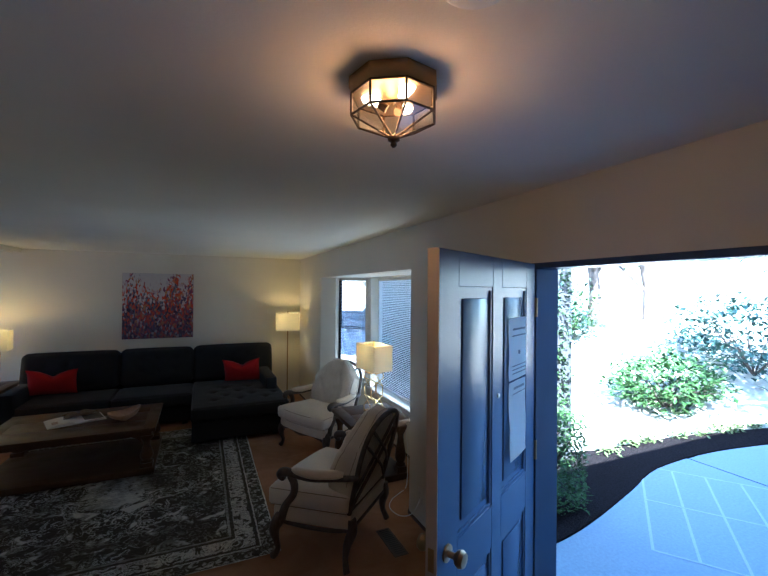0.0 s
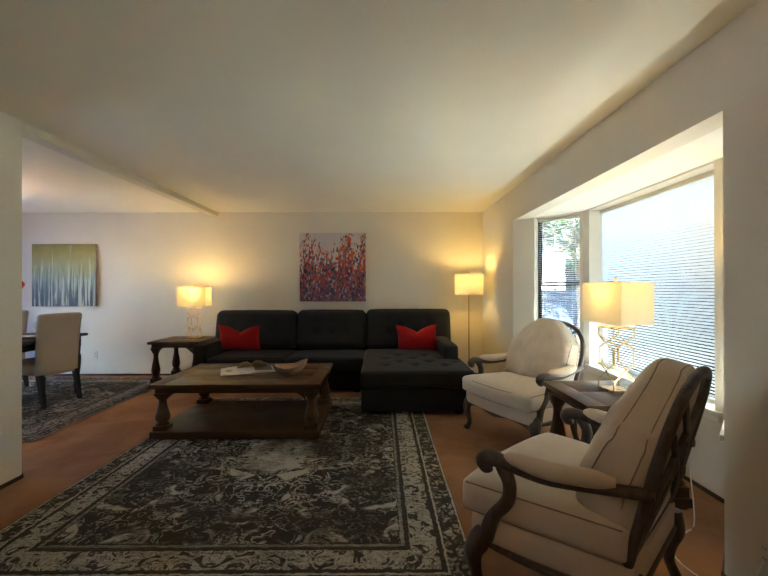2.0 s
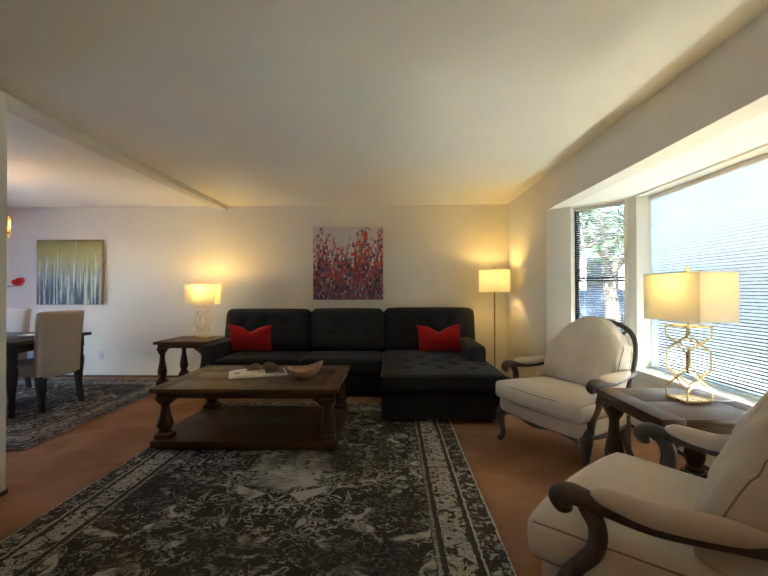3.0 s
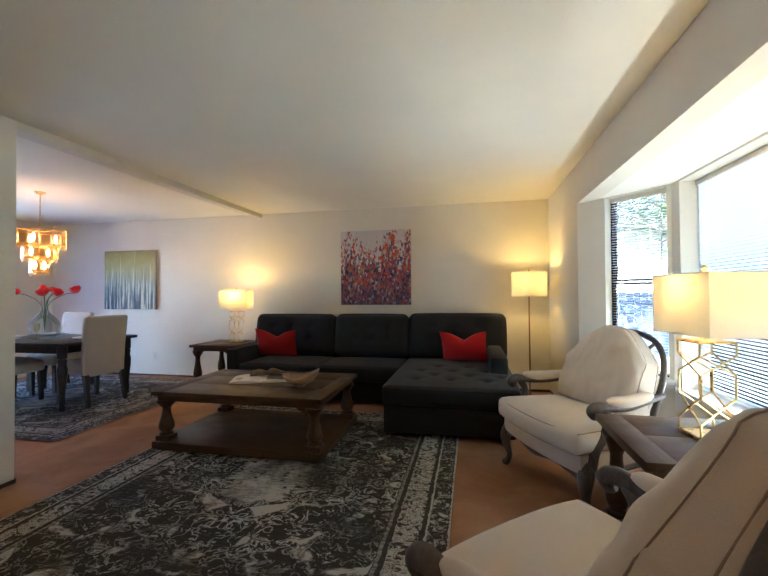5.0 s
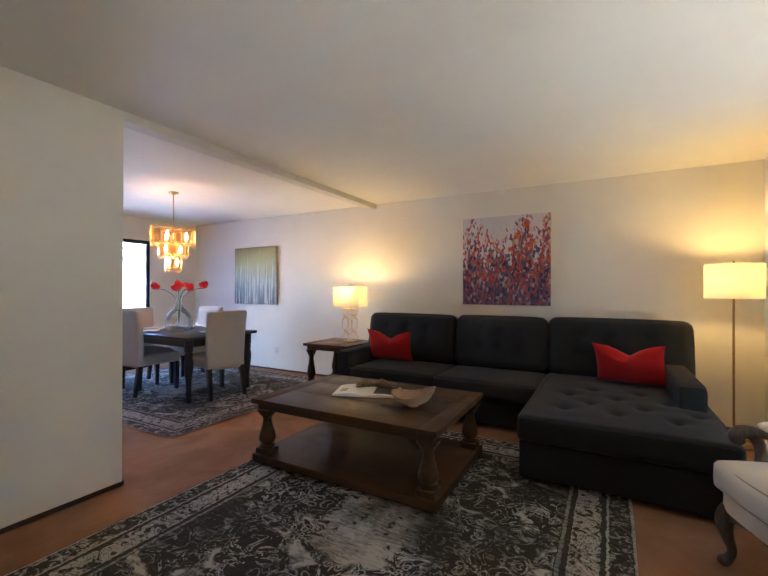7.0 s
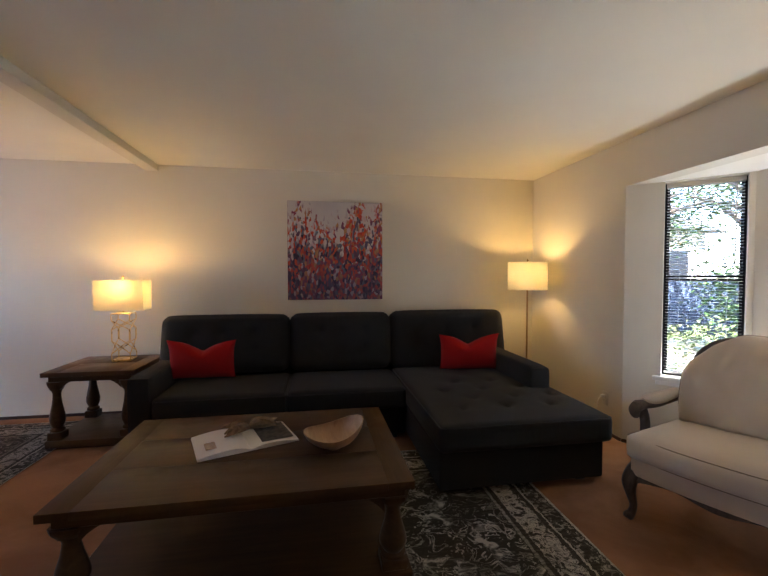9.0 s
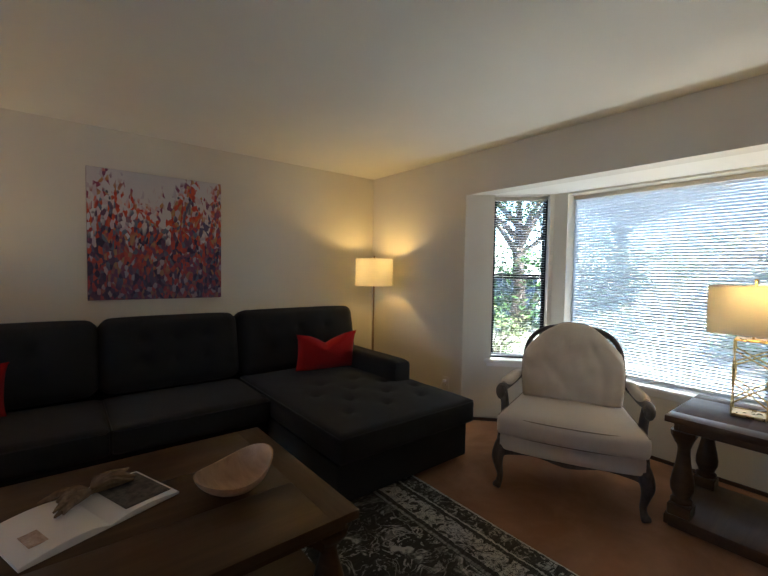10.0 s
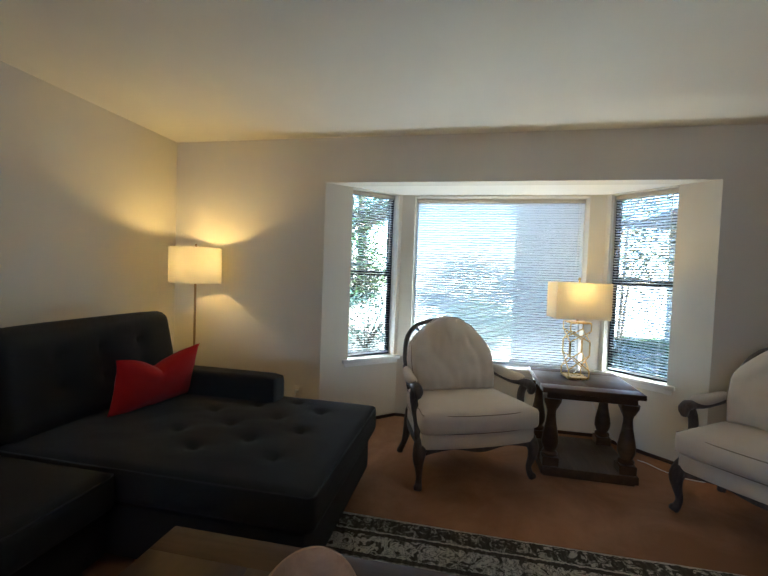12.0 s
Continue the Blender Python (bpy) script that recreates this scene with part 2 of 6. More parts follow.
def mat_flower_canvas(name):
    """Loose red, orange, plum and blue dabs rising from the foot over a pale grey ground. Object axes: x across, z up, metres from the centre."""
    k = Mat(name, 0.6, spec=0.3)
    co = k.t.nodes.new("ShaderNodeTexCoord").outputs["Object"]
    sep = k.t.nodes.new("ShaderNodeSeparateXYZ"); k.t.links.new(co, sep.inputs[0])
    z = sep.outputs[2]
    vec = k.add("Mapping", {"Vector": co, "Scale": (1, 0.0, 0.55)})
    w = k.add("TexNoise", {"Vector": vec, "Scale": 9.0, "Detail": 3.0}, out=1)
    v2 = k.add("VectorMath", {0: vec, 1: k.add("VectorMath", {0: w, 1: (0.06, 0, 0.06)}, operation="MULTIPLY")}, operation="ADD")
    big = k.add("TexNoise", {"Vector": v2, "Scale": 4.2, "Detail": 2.0}, out=0)
    vor = k.t.nodes.new("ShaderNodeTexVoronoi"); k.t.links.new(v2, vor.inputs["Vector"]); vor.inputs["Scale"].default_value = 44
    rnd = k.add("SeparateColor", {"Color": vor.outputs["Color"]})
    # flame-shaped masses of red and orange
    mass = k.ramp(k.math("ADD", k.math("MULTIPLY", big, 0.62), k.math("MULTIPLY", rnd, 0.38)), [(0.30, (0.03, 0.03, 0.06)), (0.40, (0.12, 0.05, 0.10)), (0.45, (0.12, 0.17, 0.22)), (0.475, (0.34, 0.03, 0.03)), (0.52, (0.62, 0.10, 0.03)), (0.565, (0.42, 0.04, 0.03)), (0.60, (0.44, 0.26, 0.10)), (0.63, (0.26, 0.05, 0.10)), (0.70, (0.09, 0.08, 0.15))])
    light = k.ramp(rnd, [(0.0, grey3(0)), (0.86, grey3(0)), (0.90, grey3(1))], "CONSTANT")
    mass = k.mix(k.math("MULTIPLY", light, 0.6), mass, (0.7, 0.62, 0.62))
    dk = k.ramp(rnd, [(0.0, grey3(1)), (0.14, grey3(0))], "CONSTANT")
    mass = k.mix(k.math("MULTIPLY", dk, 0.8), mass, (0.03, 0.02, 0.05))
    low = k.math("SUBTRACT", 1.0, k.math("MULTIPLY_ADD", z, 1.7, 0.75))
    mass = k.mix(k.math("MULTIPLY", k.math("MAXIMUM", low, 0.0), 0.55), mass, (0.07, 0.055, 0.11))
    ground = k.mix(k.noise(6, 4), (0.50, 0.46, 0.46), (0.62, 0.58, 0.56))
    col_n = k.add("TexNoise", {"Vector": k.add("Mapping", {"Vector": co, "Scale": (1, 0, 0.12)}), "Scale": 7.0, "Detail": 3.0})
    height = k.math("ADD", k.math("MULTIPLY", k.math("SUBTRACT", col_n, 0.5), 1.1), k.math("SUBTRACT", 0.26, z))
    height = k.math("ADD", height, k.math("MULTIPLY", k.math("SUBTRACT", rnd, 0.5), 0.5))
    m = k.ramp(k.math("ADD", height, 0.5), [(0.48, grey3(0)), (0.56, grey3(1))])
    green = k.add("SeparateColor", {"Color": vor.outputs["Color"]}, out=1)
    strings = k.math("MULTIPLY", k.ramp(green, [(0.0, grey3(0)), (0.66, grey3(1))], "CONSTANT"), k.ramp(col_n, [(0.47, grey3(0)), (0.52, grey3(1))]))
    strings = k.math("MULTIPLY", strings, k.ramp(vor.outputs["Distance"], [(0.42, grey3(1)), (0.5, grey3(0))]))
    strings = k.math("MULTIPLY", strings, k.ramp(z, [(0.36, grey3(1)), (0.40, grey3(0))]))
    ground = k.mix(k.math("MULTIPLY", strings, 0.9), ground, (0.06, 0.04, 0.06))
    k.color(k.mix(m, ground, mass))
    k.bump(k.math("ADD", rnd, k.noise(90, 4)), 0.4, 0.004)
    return k.m


def mat_birch_canvas(name):
    """Pale trunks rising from a dark foot into an olive and ochre haze."""
    k = Mat(name, 0.55, spec=0.35)
    co = k.t.nodes.new("ShaderNodeTexCoord").outputs["Object"]
    sep = k.t.nodes.new("ShaderNodeSeparateXYZ"); k.t.links.new(co, sep.inputs[0])
    z = sep.outputs[2]
    bg = k.ramp(k.math("ADD", k.math("ADD", z, 0.5), k.math("MULTIPLY", k.math("SUBTRACT", k.noise(5, 4), 0.5), 0.35)),
                [(0.0, (0.05, 0.07, 0.08)), (0.22, (0.10, 0.13, 0.14)), (0.42, (0.24, 0.28, 0.22)), (0.64, (0.34, 0.33, 0.14)), (0.82, (0.29, 0.25, 0.05)), (1.0, (0.20, 0.17, 0.04))])
    st = k.add("TexNoise", {"Vector": k.add("Mapping", {"Vector": co, "Scale": (22, 0, 1.0)}), "Scale": 1.0, "Detail": 3.0, "Roughness": 0.7})
    hgt = k.add("TexNoise", {"Vector": k.add("Mapping", {"Vector": co, "Scale": (15, 0, 0.3)}), "Scale": 1.0, "Detail": 1.0})
    cut = k.ramp(k.math("ADD", k.math("SUBTRACT", k.math("MULTIPLY", hgt, 1.2), z), 0.0), [(0.40, grey3(0)), (0.60, grey3(1))])
    trunk = k.math("MULTIPLY", k.ramp(st, [(0.53, grey3(0)), (0.57, grey3(1))]), cut)
    gap = k.math("MULTIPLY", k.ramp(st, [(0.42, grey3(1)), (0.48, grey3(0))]), k.ramp(k.math("ADD", z, 0.5), [(0.40, grey3(1)), (0.72, grey3(0))]))
    c = k.mix(k.math("MULTIPLY", trunk, 0.60), bg, (0.62, 0.62, 0.48))
    c = k.mix(k.math("MULTIPLY", gap, 0.8), c, (0.03, 0.05, 0.06))
    k.color(c)
    k.bump(k.math("ADD", st, k.noise(80, 4)), 0.35, 0.004)
    return k.m


# ---- materials ----
M_WALL = mat_paint("wall_paint", (0.72, 0.67, 0.56))
M_CEIL = mat_paint("ceiling_paint", (0.85, 0.81, 0.71), 0.8, 0.04, 0.25, 120)
M_TRIM = mat_paint("white_trim_paint", (0.78, 0.76, 0.72), 0.4, 0.04, 0.05)
M_SHOE = mat_wood("dark_base_shoe", (0.03, 0.015, 0.01), (0.07, 0.035, 0.02))
M_WOOD = mat_wood("dark_walnut_wood", (0.052, 0.027, 0.012), (0.100, 0.056, 0.026), rough=0.38, spec=0.18, wearing=0.10)
M_WOODX = mat_wood("dark_walnut_wood_across", (0.054, 0.028, 0.013), (0.096, 0.054, 0.025), (1.6, 20, 20), rough=0.38, spec=0.18, wearing=0.10, bump=0.04)
M_BLACKWOOD = mat_wood("black_brown_wood", (0.012, 0.010, 0.009), (0.035, 0.028, 0.022), rough=0.35)
M_GREYWOOD = mat_wood("weathered_grey_brown_wood", (0.035, 0.026, 0.021), (0.12, 0.095, 0.078), (40, 40, 8), rough=0.55)
M_SOFA = mat_fabric("charcoal_weave", (0.024, 0.024, 0.0245), (0.013, 0.013, 0.0132), 700, sheen=0.06)
M_CREAM = mat_fabric("cream_linen", (0.68, 0.585, 0.455), (0.55, 0.465, 0.36), 800)
M_PIPING = mat_fabric("brown_piping", (0.33, 0.26, 0.19), None, 900)
M_CHAIRCREAM = mat_fabric("oatmeal_linen", (0.52, 0.46, 0.40), None, 800)
M_RED = mat_fabric("red_velvet", (0.42, 0.008, 0.006), (0.28, 0.006, 0.005), 500, 0.25, 0.85, 0.10)
M_GOLD = mat_metal("brushed_gold", (0.80, 0.55, 0.22), 0.28)
M_BRASS = mat_metal("aged_brass", (0.36, 0.25, 0.13), 0.4)
M_NICKEL = mat_metal("satin_nickel", (0.62, 0.60, 0.56), 0.3)
M_BRONZE = mat_metal("dark_bronze", (0.10, 0.07, 0.05), 0.45)
M_SHADE = mat_shade("cream_lamp_shade", (0.76, 0.73, 0.64))
M_BULB = mat_glow("lit_bulb", (1.0, 0.62, 0.28), 1.6)
# grey tint is added to the panes to dim the glare outdoors
M_PANE = mat_glass("tinted_window_glass", (0.72, 0.74, 0.76))
M_LAMPGLASS = mat_glass("clear_lamp_glass", (1.0, 0.95, 0.86), 0.35)
M_SLAT = mat_shade("white_blind_slat", (0.88, 0.88, 0.87), 0.50)
M_BLINDRAIL = mat_paint("blind_rail", (0.62, 0.56, 0.46), 0.5)
M_DARKFRAME = mat_metal("dark_bronze_frame", (0.03, 0.03, 0.035), 0.5)
M_DOOR = mat_paint("dark_blue_grey_door_paint", (0.065, 0.100, 0.190), 0.24, 0.2, 0.10, 60)
M_DOOREDGE = mat_paint("door_edge_paint", (0.50, 0.42, 0.36), 0.6, 0.15)
M_PAPER = mat_paint("white_paper", (0.82, 0.86, 0.88), 0.7, 0.08, 0.02)
M_INK = mat_paint("grey_ink", (0.25, 0.27, 0.30), 0.8)
M_PLASTIC = mat_paint("ivory_plastic", (0.68, 0.64, 0.55), 0.4)
M_PLASTICW = mat_paint("white_plastic", (0.75, 0.75, 0.73), 0.4)
M_DARKHOLE = mat_paint("dark_slot", (0.02, 0.018, 0.016), 0.8)
M_BOWL = mat_wood("pale_turned_wood", (0.32, 0.19, 0.105), (0.52, 0.35, 0.21), (30, 5, 12), rough=0.5, spec=0.3)
M_CANVAS = mat_fabric("canvas_edge", (0.45, 0.38, 0.34), None, 600)
M_FLOWERS = mat_flower_canvas("red_flower_painting")
M_BIRCH = mat_birch_canvas("birch_painting")
RUG_TONES = ((0.075, 0.069, 0.058), (0.32, 0.298, 0.247), (0.78, 0.74, 0.64))
M_RUG = mat_rug("grey_cream_rug", (1.215, 1.525), RUG_TONES)
M_DRUG = mat_rug("dining_rug_pattern", (1.5, 1.23), ((0.09, 0.085, 0.08), (0.30, 0.28, 0.26), (0.62, 0.59, 0.55)))


def carpet_material():
    k = Mat("tan_carpet", 0.95, spec=0.08)
    v = k.coords()
    pile = k.noise(420, 3, 0.8, v)
    tread = k.noise(2.2, 5, 0.6, v, 0.5)
    c = k.mix(k.ramp(tread, [(0.40, grey3(0)), (0.62, grey3(1))]), (0.34, 0.178, 0.096), (0.48, 0.265, 0.15))
    k.color(k.mix(k.math("MULTIPLY", pile, 0.5), c, (0.19, 0.095, 0.05)))
    k.bump(k.math("ADD", pile, k.math("MULTIPLY", tread, 0.5)), 0.6, 0.006)
    return k.m


M_CARPET = carpet_material()


def ground_material(name, a, b, scale, bump, rough=0.95, dist=0.03, spec=0.12):
    k = Mat(name, rough, spec=spec)
    n1, n2 = k.noise(scale, 6, 0.7), k.noise(scale * 0.12, 4)
    c = k.mix(k.ramp(n1, [(0.35, grey3(0)), (0.68, grey3(1))]), a, b)
    k.color(k.mix(k.math("MULTIPLY", n2, 0.45), c, a))
    k.bump(n1, bump, dist)
    return k.m


# the blue of sky light in shade is put into the concrete's colour
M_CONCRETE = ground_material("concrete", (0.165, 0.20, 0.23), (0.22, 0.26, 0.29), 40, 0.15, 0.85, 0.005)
M_MULCH = ground_material("bark_mulch", (0.008, 0.007, 0.007), (0.026, 0.021, 0.020), 45, 1.0, 1.0, 0.03, 0.0)
M_SOIL = ground_material("dry_hillside", (0.31, 0.285, 0.22), (0.48, 0.445, 0.36), 3, 0.6, 0.95, 0.1)
M_STUCCO = ground_material("stucco", (0.42, 0.38, 0.32), (0.50, 0.46, 0.40), 60, 0.4, 0.9, 0.005)
M_ROOF = ground_material("roof_shingle", (0.06, 0.055, 0.05), (0.12, 0.11, 0.10), 12, 0.5)
M_LEAF = mat_leaf("dark_green_leaf", (0.025, 0.060, 0.014), (0.065, 0.115, 0.03))
M_LEAF2 = mat_leaf("olive_leaf", (0.07, 0.10, 0.03), (0.16, 0.18, 0.07))
M_LEAF3 = mat_leaf("blue_green_leaf", (0.035, 0.070, 0.05), (0.080, 0.125, 0.095))
M_BARK = mat_wood("bark", (0.05, 0.04, 0.03), (0.14, 0.11, 0.09), (9, 9, 3), 0.9, 0.1, 0.6)

# ---- mesh helpers ----
def box(bm, x0, x1, y0, y1, z0, z1, m=None):
    vs = [bm.verts.new(m @ Vector(p) if m else p) for p in ((x0, y0, z0), (x1, y0, z0), (x1, y1, z0), (x0, y1, z0), (x0, y0, z1), (x1, y0, z1), (x1, y1, z1), (x0, y1, z1))]
    for f in ((0, 3, 2, 1), (4, 5, 6, 7), (0, 1, 5, 4), (1, 2, 6, 5), (2, 3, 7, 6), (3, 0, 4, 7)):
        bm.faces.new([vs[i] for i in f])
    return bm


def bevelled(bm, width, segments=2):
    bmesh.ops.bevel(bm, geom=list(bm.edges), offset=width, segments=segments, profile=0.5, affect="EDGES", clamp_overlap=True)
    return bm


def bbox(x0, x1, y0, y1, z0, z1, width=0.004, segments=2):
    return bevelled(box(bmesh.new(), x0, x1, y0, y1, z0, z1), width, segments)


def lathe(profile, segments=24, bm=None, at=(0, 0, 0), square=0.0):
    """A turned body from (radius, z) pairs. square: 0 round to 1 squared off."""
    bm = bm or bmesh.new()
    rings = []
    for r, z in profile:
        ring = []
        for i in range(segments):
            a = 2 * math.pi * (i + 0.5) / segments
            k = 1 + square * (1 / max(abs(math.cos(a)), abs(math.sin(a))) - 1)
            ring.append(bm.verts.new((at[0] + r * k * math.cos(a), at[1] + r * k * math.sin(a), at[2] + z)))
        rings.append(ring)
    for a, b in zip(rings, rings[1:]):
        for i in range(segments):
            j = (i + 1) % segments
            bm.faces.new((a[i], a[j], b[j], b[i]))
    bm.faces.new(list(reversed(rings[0])))
    bm.faces.new(rings[-1])
    return bm


def smooth_path(points, per=6):
    """Catmull-Rom through points of any width of tuple."""
    pts = [np.array(p, float) for p in points]
    pts = [2 * pts[0] - pts[1]] + pts + [2 * pts[-1] - pts[-2]]
    out = []
    for i in range(1, len(pts) - 2):
        a, b, c, d = pts[i - 1:i + 3]
        for s in range(per):
            t = s / per
            out.append(0.5 * (2 * b + (c - a) * t + (2 * a - 5 * b + 4 * c - d) * t * t + (3 * b - a - 3 * c + d) * t ** 3))
    out.append(pts[-2])
    return out


def tube(points, radius=0.01, segments=8, bm=None, closed=False, flat=1.0):
    """A swept rod; points are (x, y, z) or (x, y, z, radius)."""
    bm = bm or bmesh.new()
    pts = [Vector(p[:3]) for p in points]
    rad = [p[3] if len(p) > 3 else radius for p in points]
    rings, up = [], Vector((0, 0, 1))
    n = len(pts)
    side = None
    for i, p in enumerate(pts):
        if closed:
            d = pts[(i + 1) % n] - pts[i - 1]
        else:
            d = pts[min(i + 1, n - 1)] - pts[max(i - 1, 0)]
        d.normalize()
        if side is None:
            side = d.cross(up if abs(d.z) < 0.9 else Vector((0, 1, 0))).normalized()
        side = (side - d * side.dot(d)).normalized()
        other = side.cross(d).normalized()
        rings.append([bm.verts.new(p + (side * math.cos(a) * flat + other * math.sin(a)) * rad[i]) for a in (2 * math.pi * (j + 0.5) / segments for j in range(segments))])
    pairs = list(zip(rings, rings[1:])) + ([(rings[-1], rings[0])] if closed else [])
    for a, b in pairs:
        for j in range(segments):
            k = (j + 1) % segments
            bm.faces.new((a[j], b[j], b[k], a[k]))
    if not closed:
        bm.faces.new(rings[0])
        bm.faces.new(list(reversed(rings[-1])))
    return bm


def cushion(w, d, h, r=0.04, puff=0.02, tufts=(), cuts=(20, 20, 5), bottom=0.0):
    """A stuffed block w x d x h centred on x and y, standing on z = 0. tufts: (u, v, depth, reach) dents in the top, u and v from -1 to 1."""
    bm = bmesh.new()
    half = Vector((w / 2, d / 2, h / 2))
    r = min(r, h / 2 * 0.98)
    seen = {}

    def vert(p):
        key = (round(p[0], 5), round(p[1], 5), round(p[2], 5))
        if key not in seen:
            q = Vector((p[0] * half.x, p[1] * half.y, p[2] * half.z))
            core = Vector([max(-(half[i] - r), min(half[i] - r, q[i])) for i in range(3)])
            off = q - core
            if off.length > 1e-9:
                big = max(abs(o) for o in off)
                q = core + off.normalized() * min(r, max(big, 0))
            swell = (1 - p[0] ** 4) * (1 - p[1] ** 4)
            if p[2] > 0.99:
                q.z += puff * swell + swell * min(0.006, puff * 0.35) * (noise.noise(Vector((q.x * 5 + w, q.y * 5, h))) + 0.6 * noise.noise(Vector((q.x * 14, q.y * 6 + d, 3))))
                for u, v, depth, reach in tufts:
                    dd = math.hypot((p[0] - u) * half.x, (p[1] - v) * half.y)
                    q.z -= depth * math.exp(-(dd / reach) ** 2) + depth * 0.5 * math.exp(-(dd / (reach * 2.6)) ** 2)
            elif p[2] < -0.99:
                q.z -= bottom * swell
            else:
                q.x += puff * 0.35 * p[0] * (1 - p[1] ** 4) * (1 - p[2] ** 2)
                q.y += puff * 0.35 * p[1] * (1 - p[0] ** 4) * (1 - p[2] ** 2)
            q.z += half.z
            seen[key] = bm.verts.new(q)
        return seen[key]

    nx, ny, nz = cuts
    for a, b, c, na, nb in ((0, 1, 2, nx, ny), (0, 2, 1, nx, nz), (1, 2, 0, ny, nz)):
        for s in (-1, 1):
            for i in range(na):
                for j in range(nb):
                    quad = []
                    for di, dj in ((0, 0), (1, 0), (1, 1), (0, 1)):
                        p = [0, 0, 0]
                        p[a], p[b], p[c] = 2 * (i + di) / na - 1, 2 * (j + dj) / nb - 1, s
                        quad.append(vert(p))
                    if len(set(quad)) == 4:
                        bm.faces.new(quad)
    bmesh.ops.recalc_face_normals(bm, faces=list(bm.faces))
    return bm


def make(name, bm, material, smooth=True, angle=40):
    """Links a bmesh as one mesh object."""
    me = bpy.data.meshes.new(name)
    bmesh.ops.recalc_face_normals(bm, faces=list(bm.faces))
    if smooth:
        lim = radians(angle)
        for f in bm.faces:
            f.smooth = True
        for e in bm.edges:
            e.smooth = len(e.link_faces) == 2 and e.calc_face_angle(0) < lim
    bm.to_mesh(me)
    bm.free()
    me.materials.append(material)
    return new(name, me)


def part(name, bm, material, parent, label="", smooth=True, m=None):
    ob = make(name, bm, material, smooth)
    ob.parent = parent
    if m is not None:
        ob.matrix_basis = m
    if label:
        ob["label"] = label
    return ob


def again(src, parent, m, name=None):
    """Another part on the same mesh."""
    ob = new(name or src.name.split(".")[0], src.data)
    ob.parent, ob.matrix_basis = parent, m
    if "label" in src:
        ob["label"] = src["label"]
    return ob


def thing(name, label, category, m=None, group=""):
    ob = tagged(new(name), label, category, group)
    ob.matrix_basis = m or Matrix()
    return ob


def structure(name, bm, material, label="", category="", smooth=False):
    return tagged(make(name, bm, material, smooth), label, category, kind="structure")


# ---- the shell of the house ----
CEIL, X_WIN, Y_SOFA, X_BEAM, Y_PART, X_DIN = 2.43, 1.72, 7.23, -2.235, 3.955, -6.05
T = 0.15


def wall_run(name, p0, p1, z0, z1, openings=(), thick=T, label="off-white painted plaster wall"):
    """A straight wall whose room face runs from p0 to p1, with its thickness to the right of that way. openings: (s0, s1, za, zb)."""
    p0, p1 = Vector((*p0, 0)), Vector((*p1, 0))
    d = (p1 - p0).normalized()
    n = Vector((d.y, -d.x, 0))
    m = Matrix.Translation(p0) @ Matrix((d, n, (0, 0, 1))).transposed().to_4x4()
    length = (p1 - p0).length
    bm = bmesh.new()
    s = 0.0
    for a, b, za, zb in sorted(openings):
        if a > s:
            box(bm, s, a, 0, thick, z0, z1, m)
        if za > z0:
            box(bm, a, b, 0, thick, z0, za, m)
        if zb < z1:
            box(bm, a, b, 0, thick, zb, z1, m)
        s = b
    if s < length:
        box(bm, s, length, 0, thick, z0, z1, m)
    return structure(name, bm, M_WALL, label, "wall"), m


structure("floor", box(bmesh.new(), X_DIN - T, X_WIN, -1.7, Y_SOFA + T, -0.15, 0.0), M_CARPET, "tan brown wall-to-wall carpet with faint tread marks", "floor")
bay_floor = bmesh.new()
vs = [bay_floor.verts.new((x, y, z)) for z in (-0.15, 0.0) for x, y in ((1.72, 2.90), (2.30, 3.48), (2.30, 5.32), (1.72, 5.90))]
for f in ((0, 1, 2, 3), (7, 6, 5, 4), (0, 4, 5, 1), (1, 5, 6, 2), (2, 6, 7, 3), (3, 7, 4, 0)):
    bay_floor.faces.new([vs[i] for i in f])
structure("floor_bay", bay_floor, M_CARPET, "tan brown carpet running into the bay", "floor")
structure("ceiling", box(bmesh.new(), X_DIN - T, X_WIN + T, -1.7 - T, Y_SOFA + T, CEIL, CEIL + 0.12), M_CEIL, "off-white painted ceiling with fine texture", "ceiling")

DOOR_Y0, DOOR_Y1, DOOR_Z = 0.56, 1.59, 2.035
BAY_Y0, BAY_Y1, BAY_Z, BAY_X = 2.97, 5.83, 2.065, 2.25
WX = X_WIN
# the wall runs from the sofa end towards the door, room on its right hand side kept free
bm = bmesh.new()
box(bm, WX, WX + T, BAY_Y1, Y_SOFA + T, 0, CEIL)
box(bm, WX, WX + T, BAY_Y0, BAY_Y1, BAY_Z, CEIL)
box(bm, WX, WX + T, DOOR_Y1, BAY_Y0, 0, CEIL)
box(bm, WX, WX + T, DOOR_Y0, DOOR_Y1, DOOR_Z, CEIL)
box(bm, WX, WX + T, -1.7, DOOR_Y0, 0, CEIL)
structure("wall_window_side", bm, M_WALL, "off-white wall with a bay and the front door", "wall")
structure("wall_sofa_side", box(bmesh.new(), X_DIN - T, WX, Y_SOFA, Y_SOFA + T, 0, CEIL), M_WALL, "off-white wall behind the sofa", "wall")
structure("wall_partition", bevelled(box(bmesh.new(), X_BEAM - 0.12, X_BEAM, -1.7, Y_PART, 0, CEIL), 0.003, 1), M_WALL, "white partition wall ending at the dining opening", "wall")
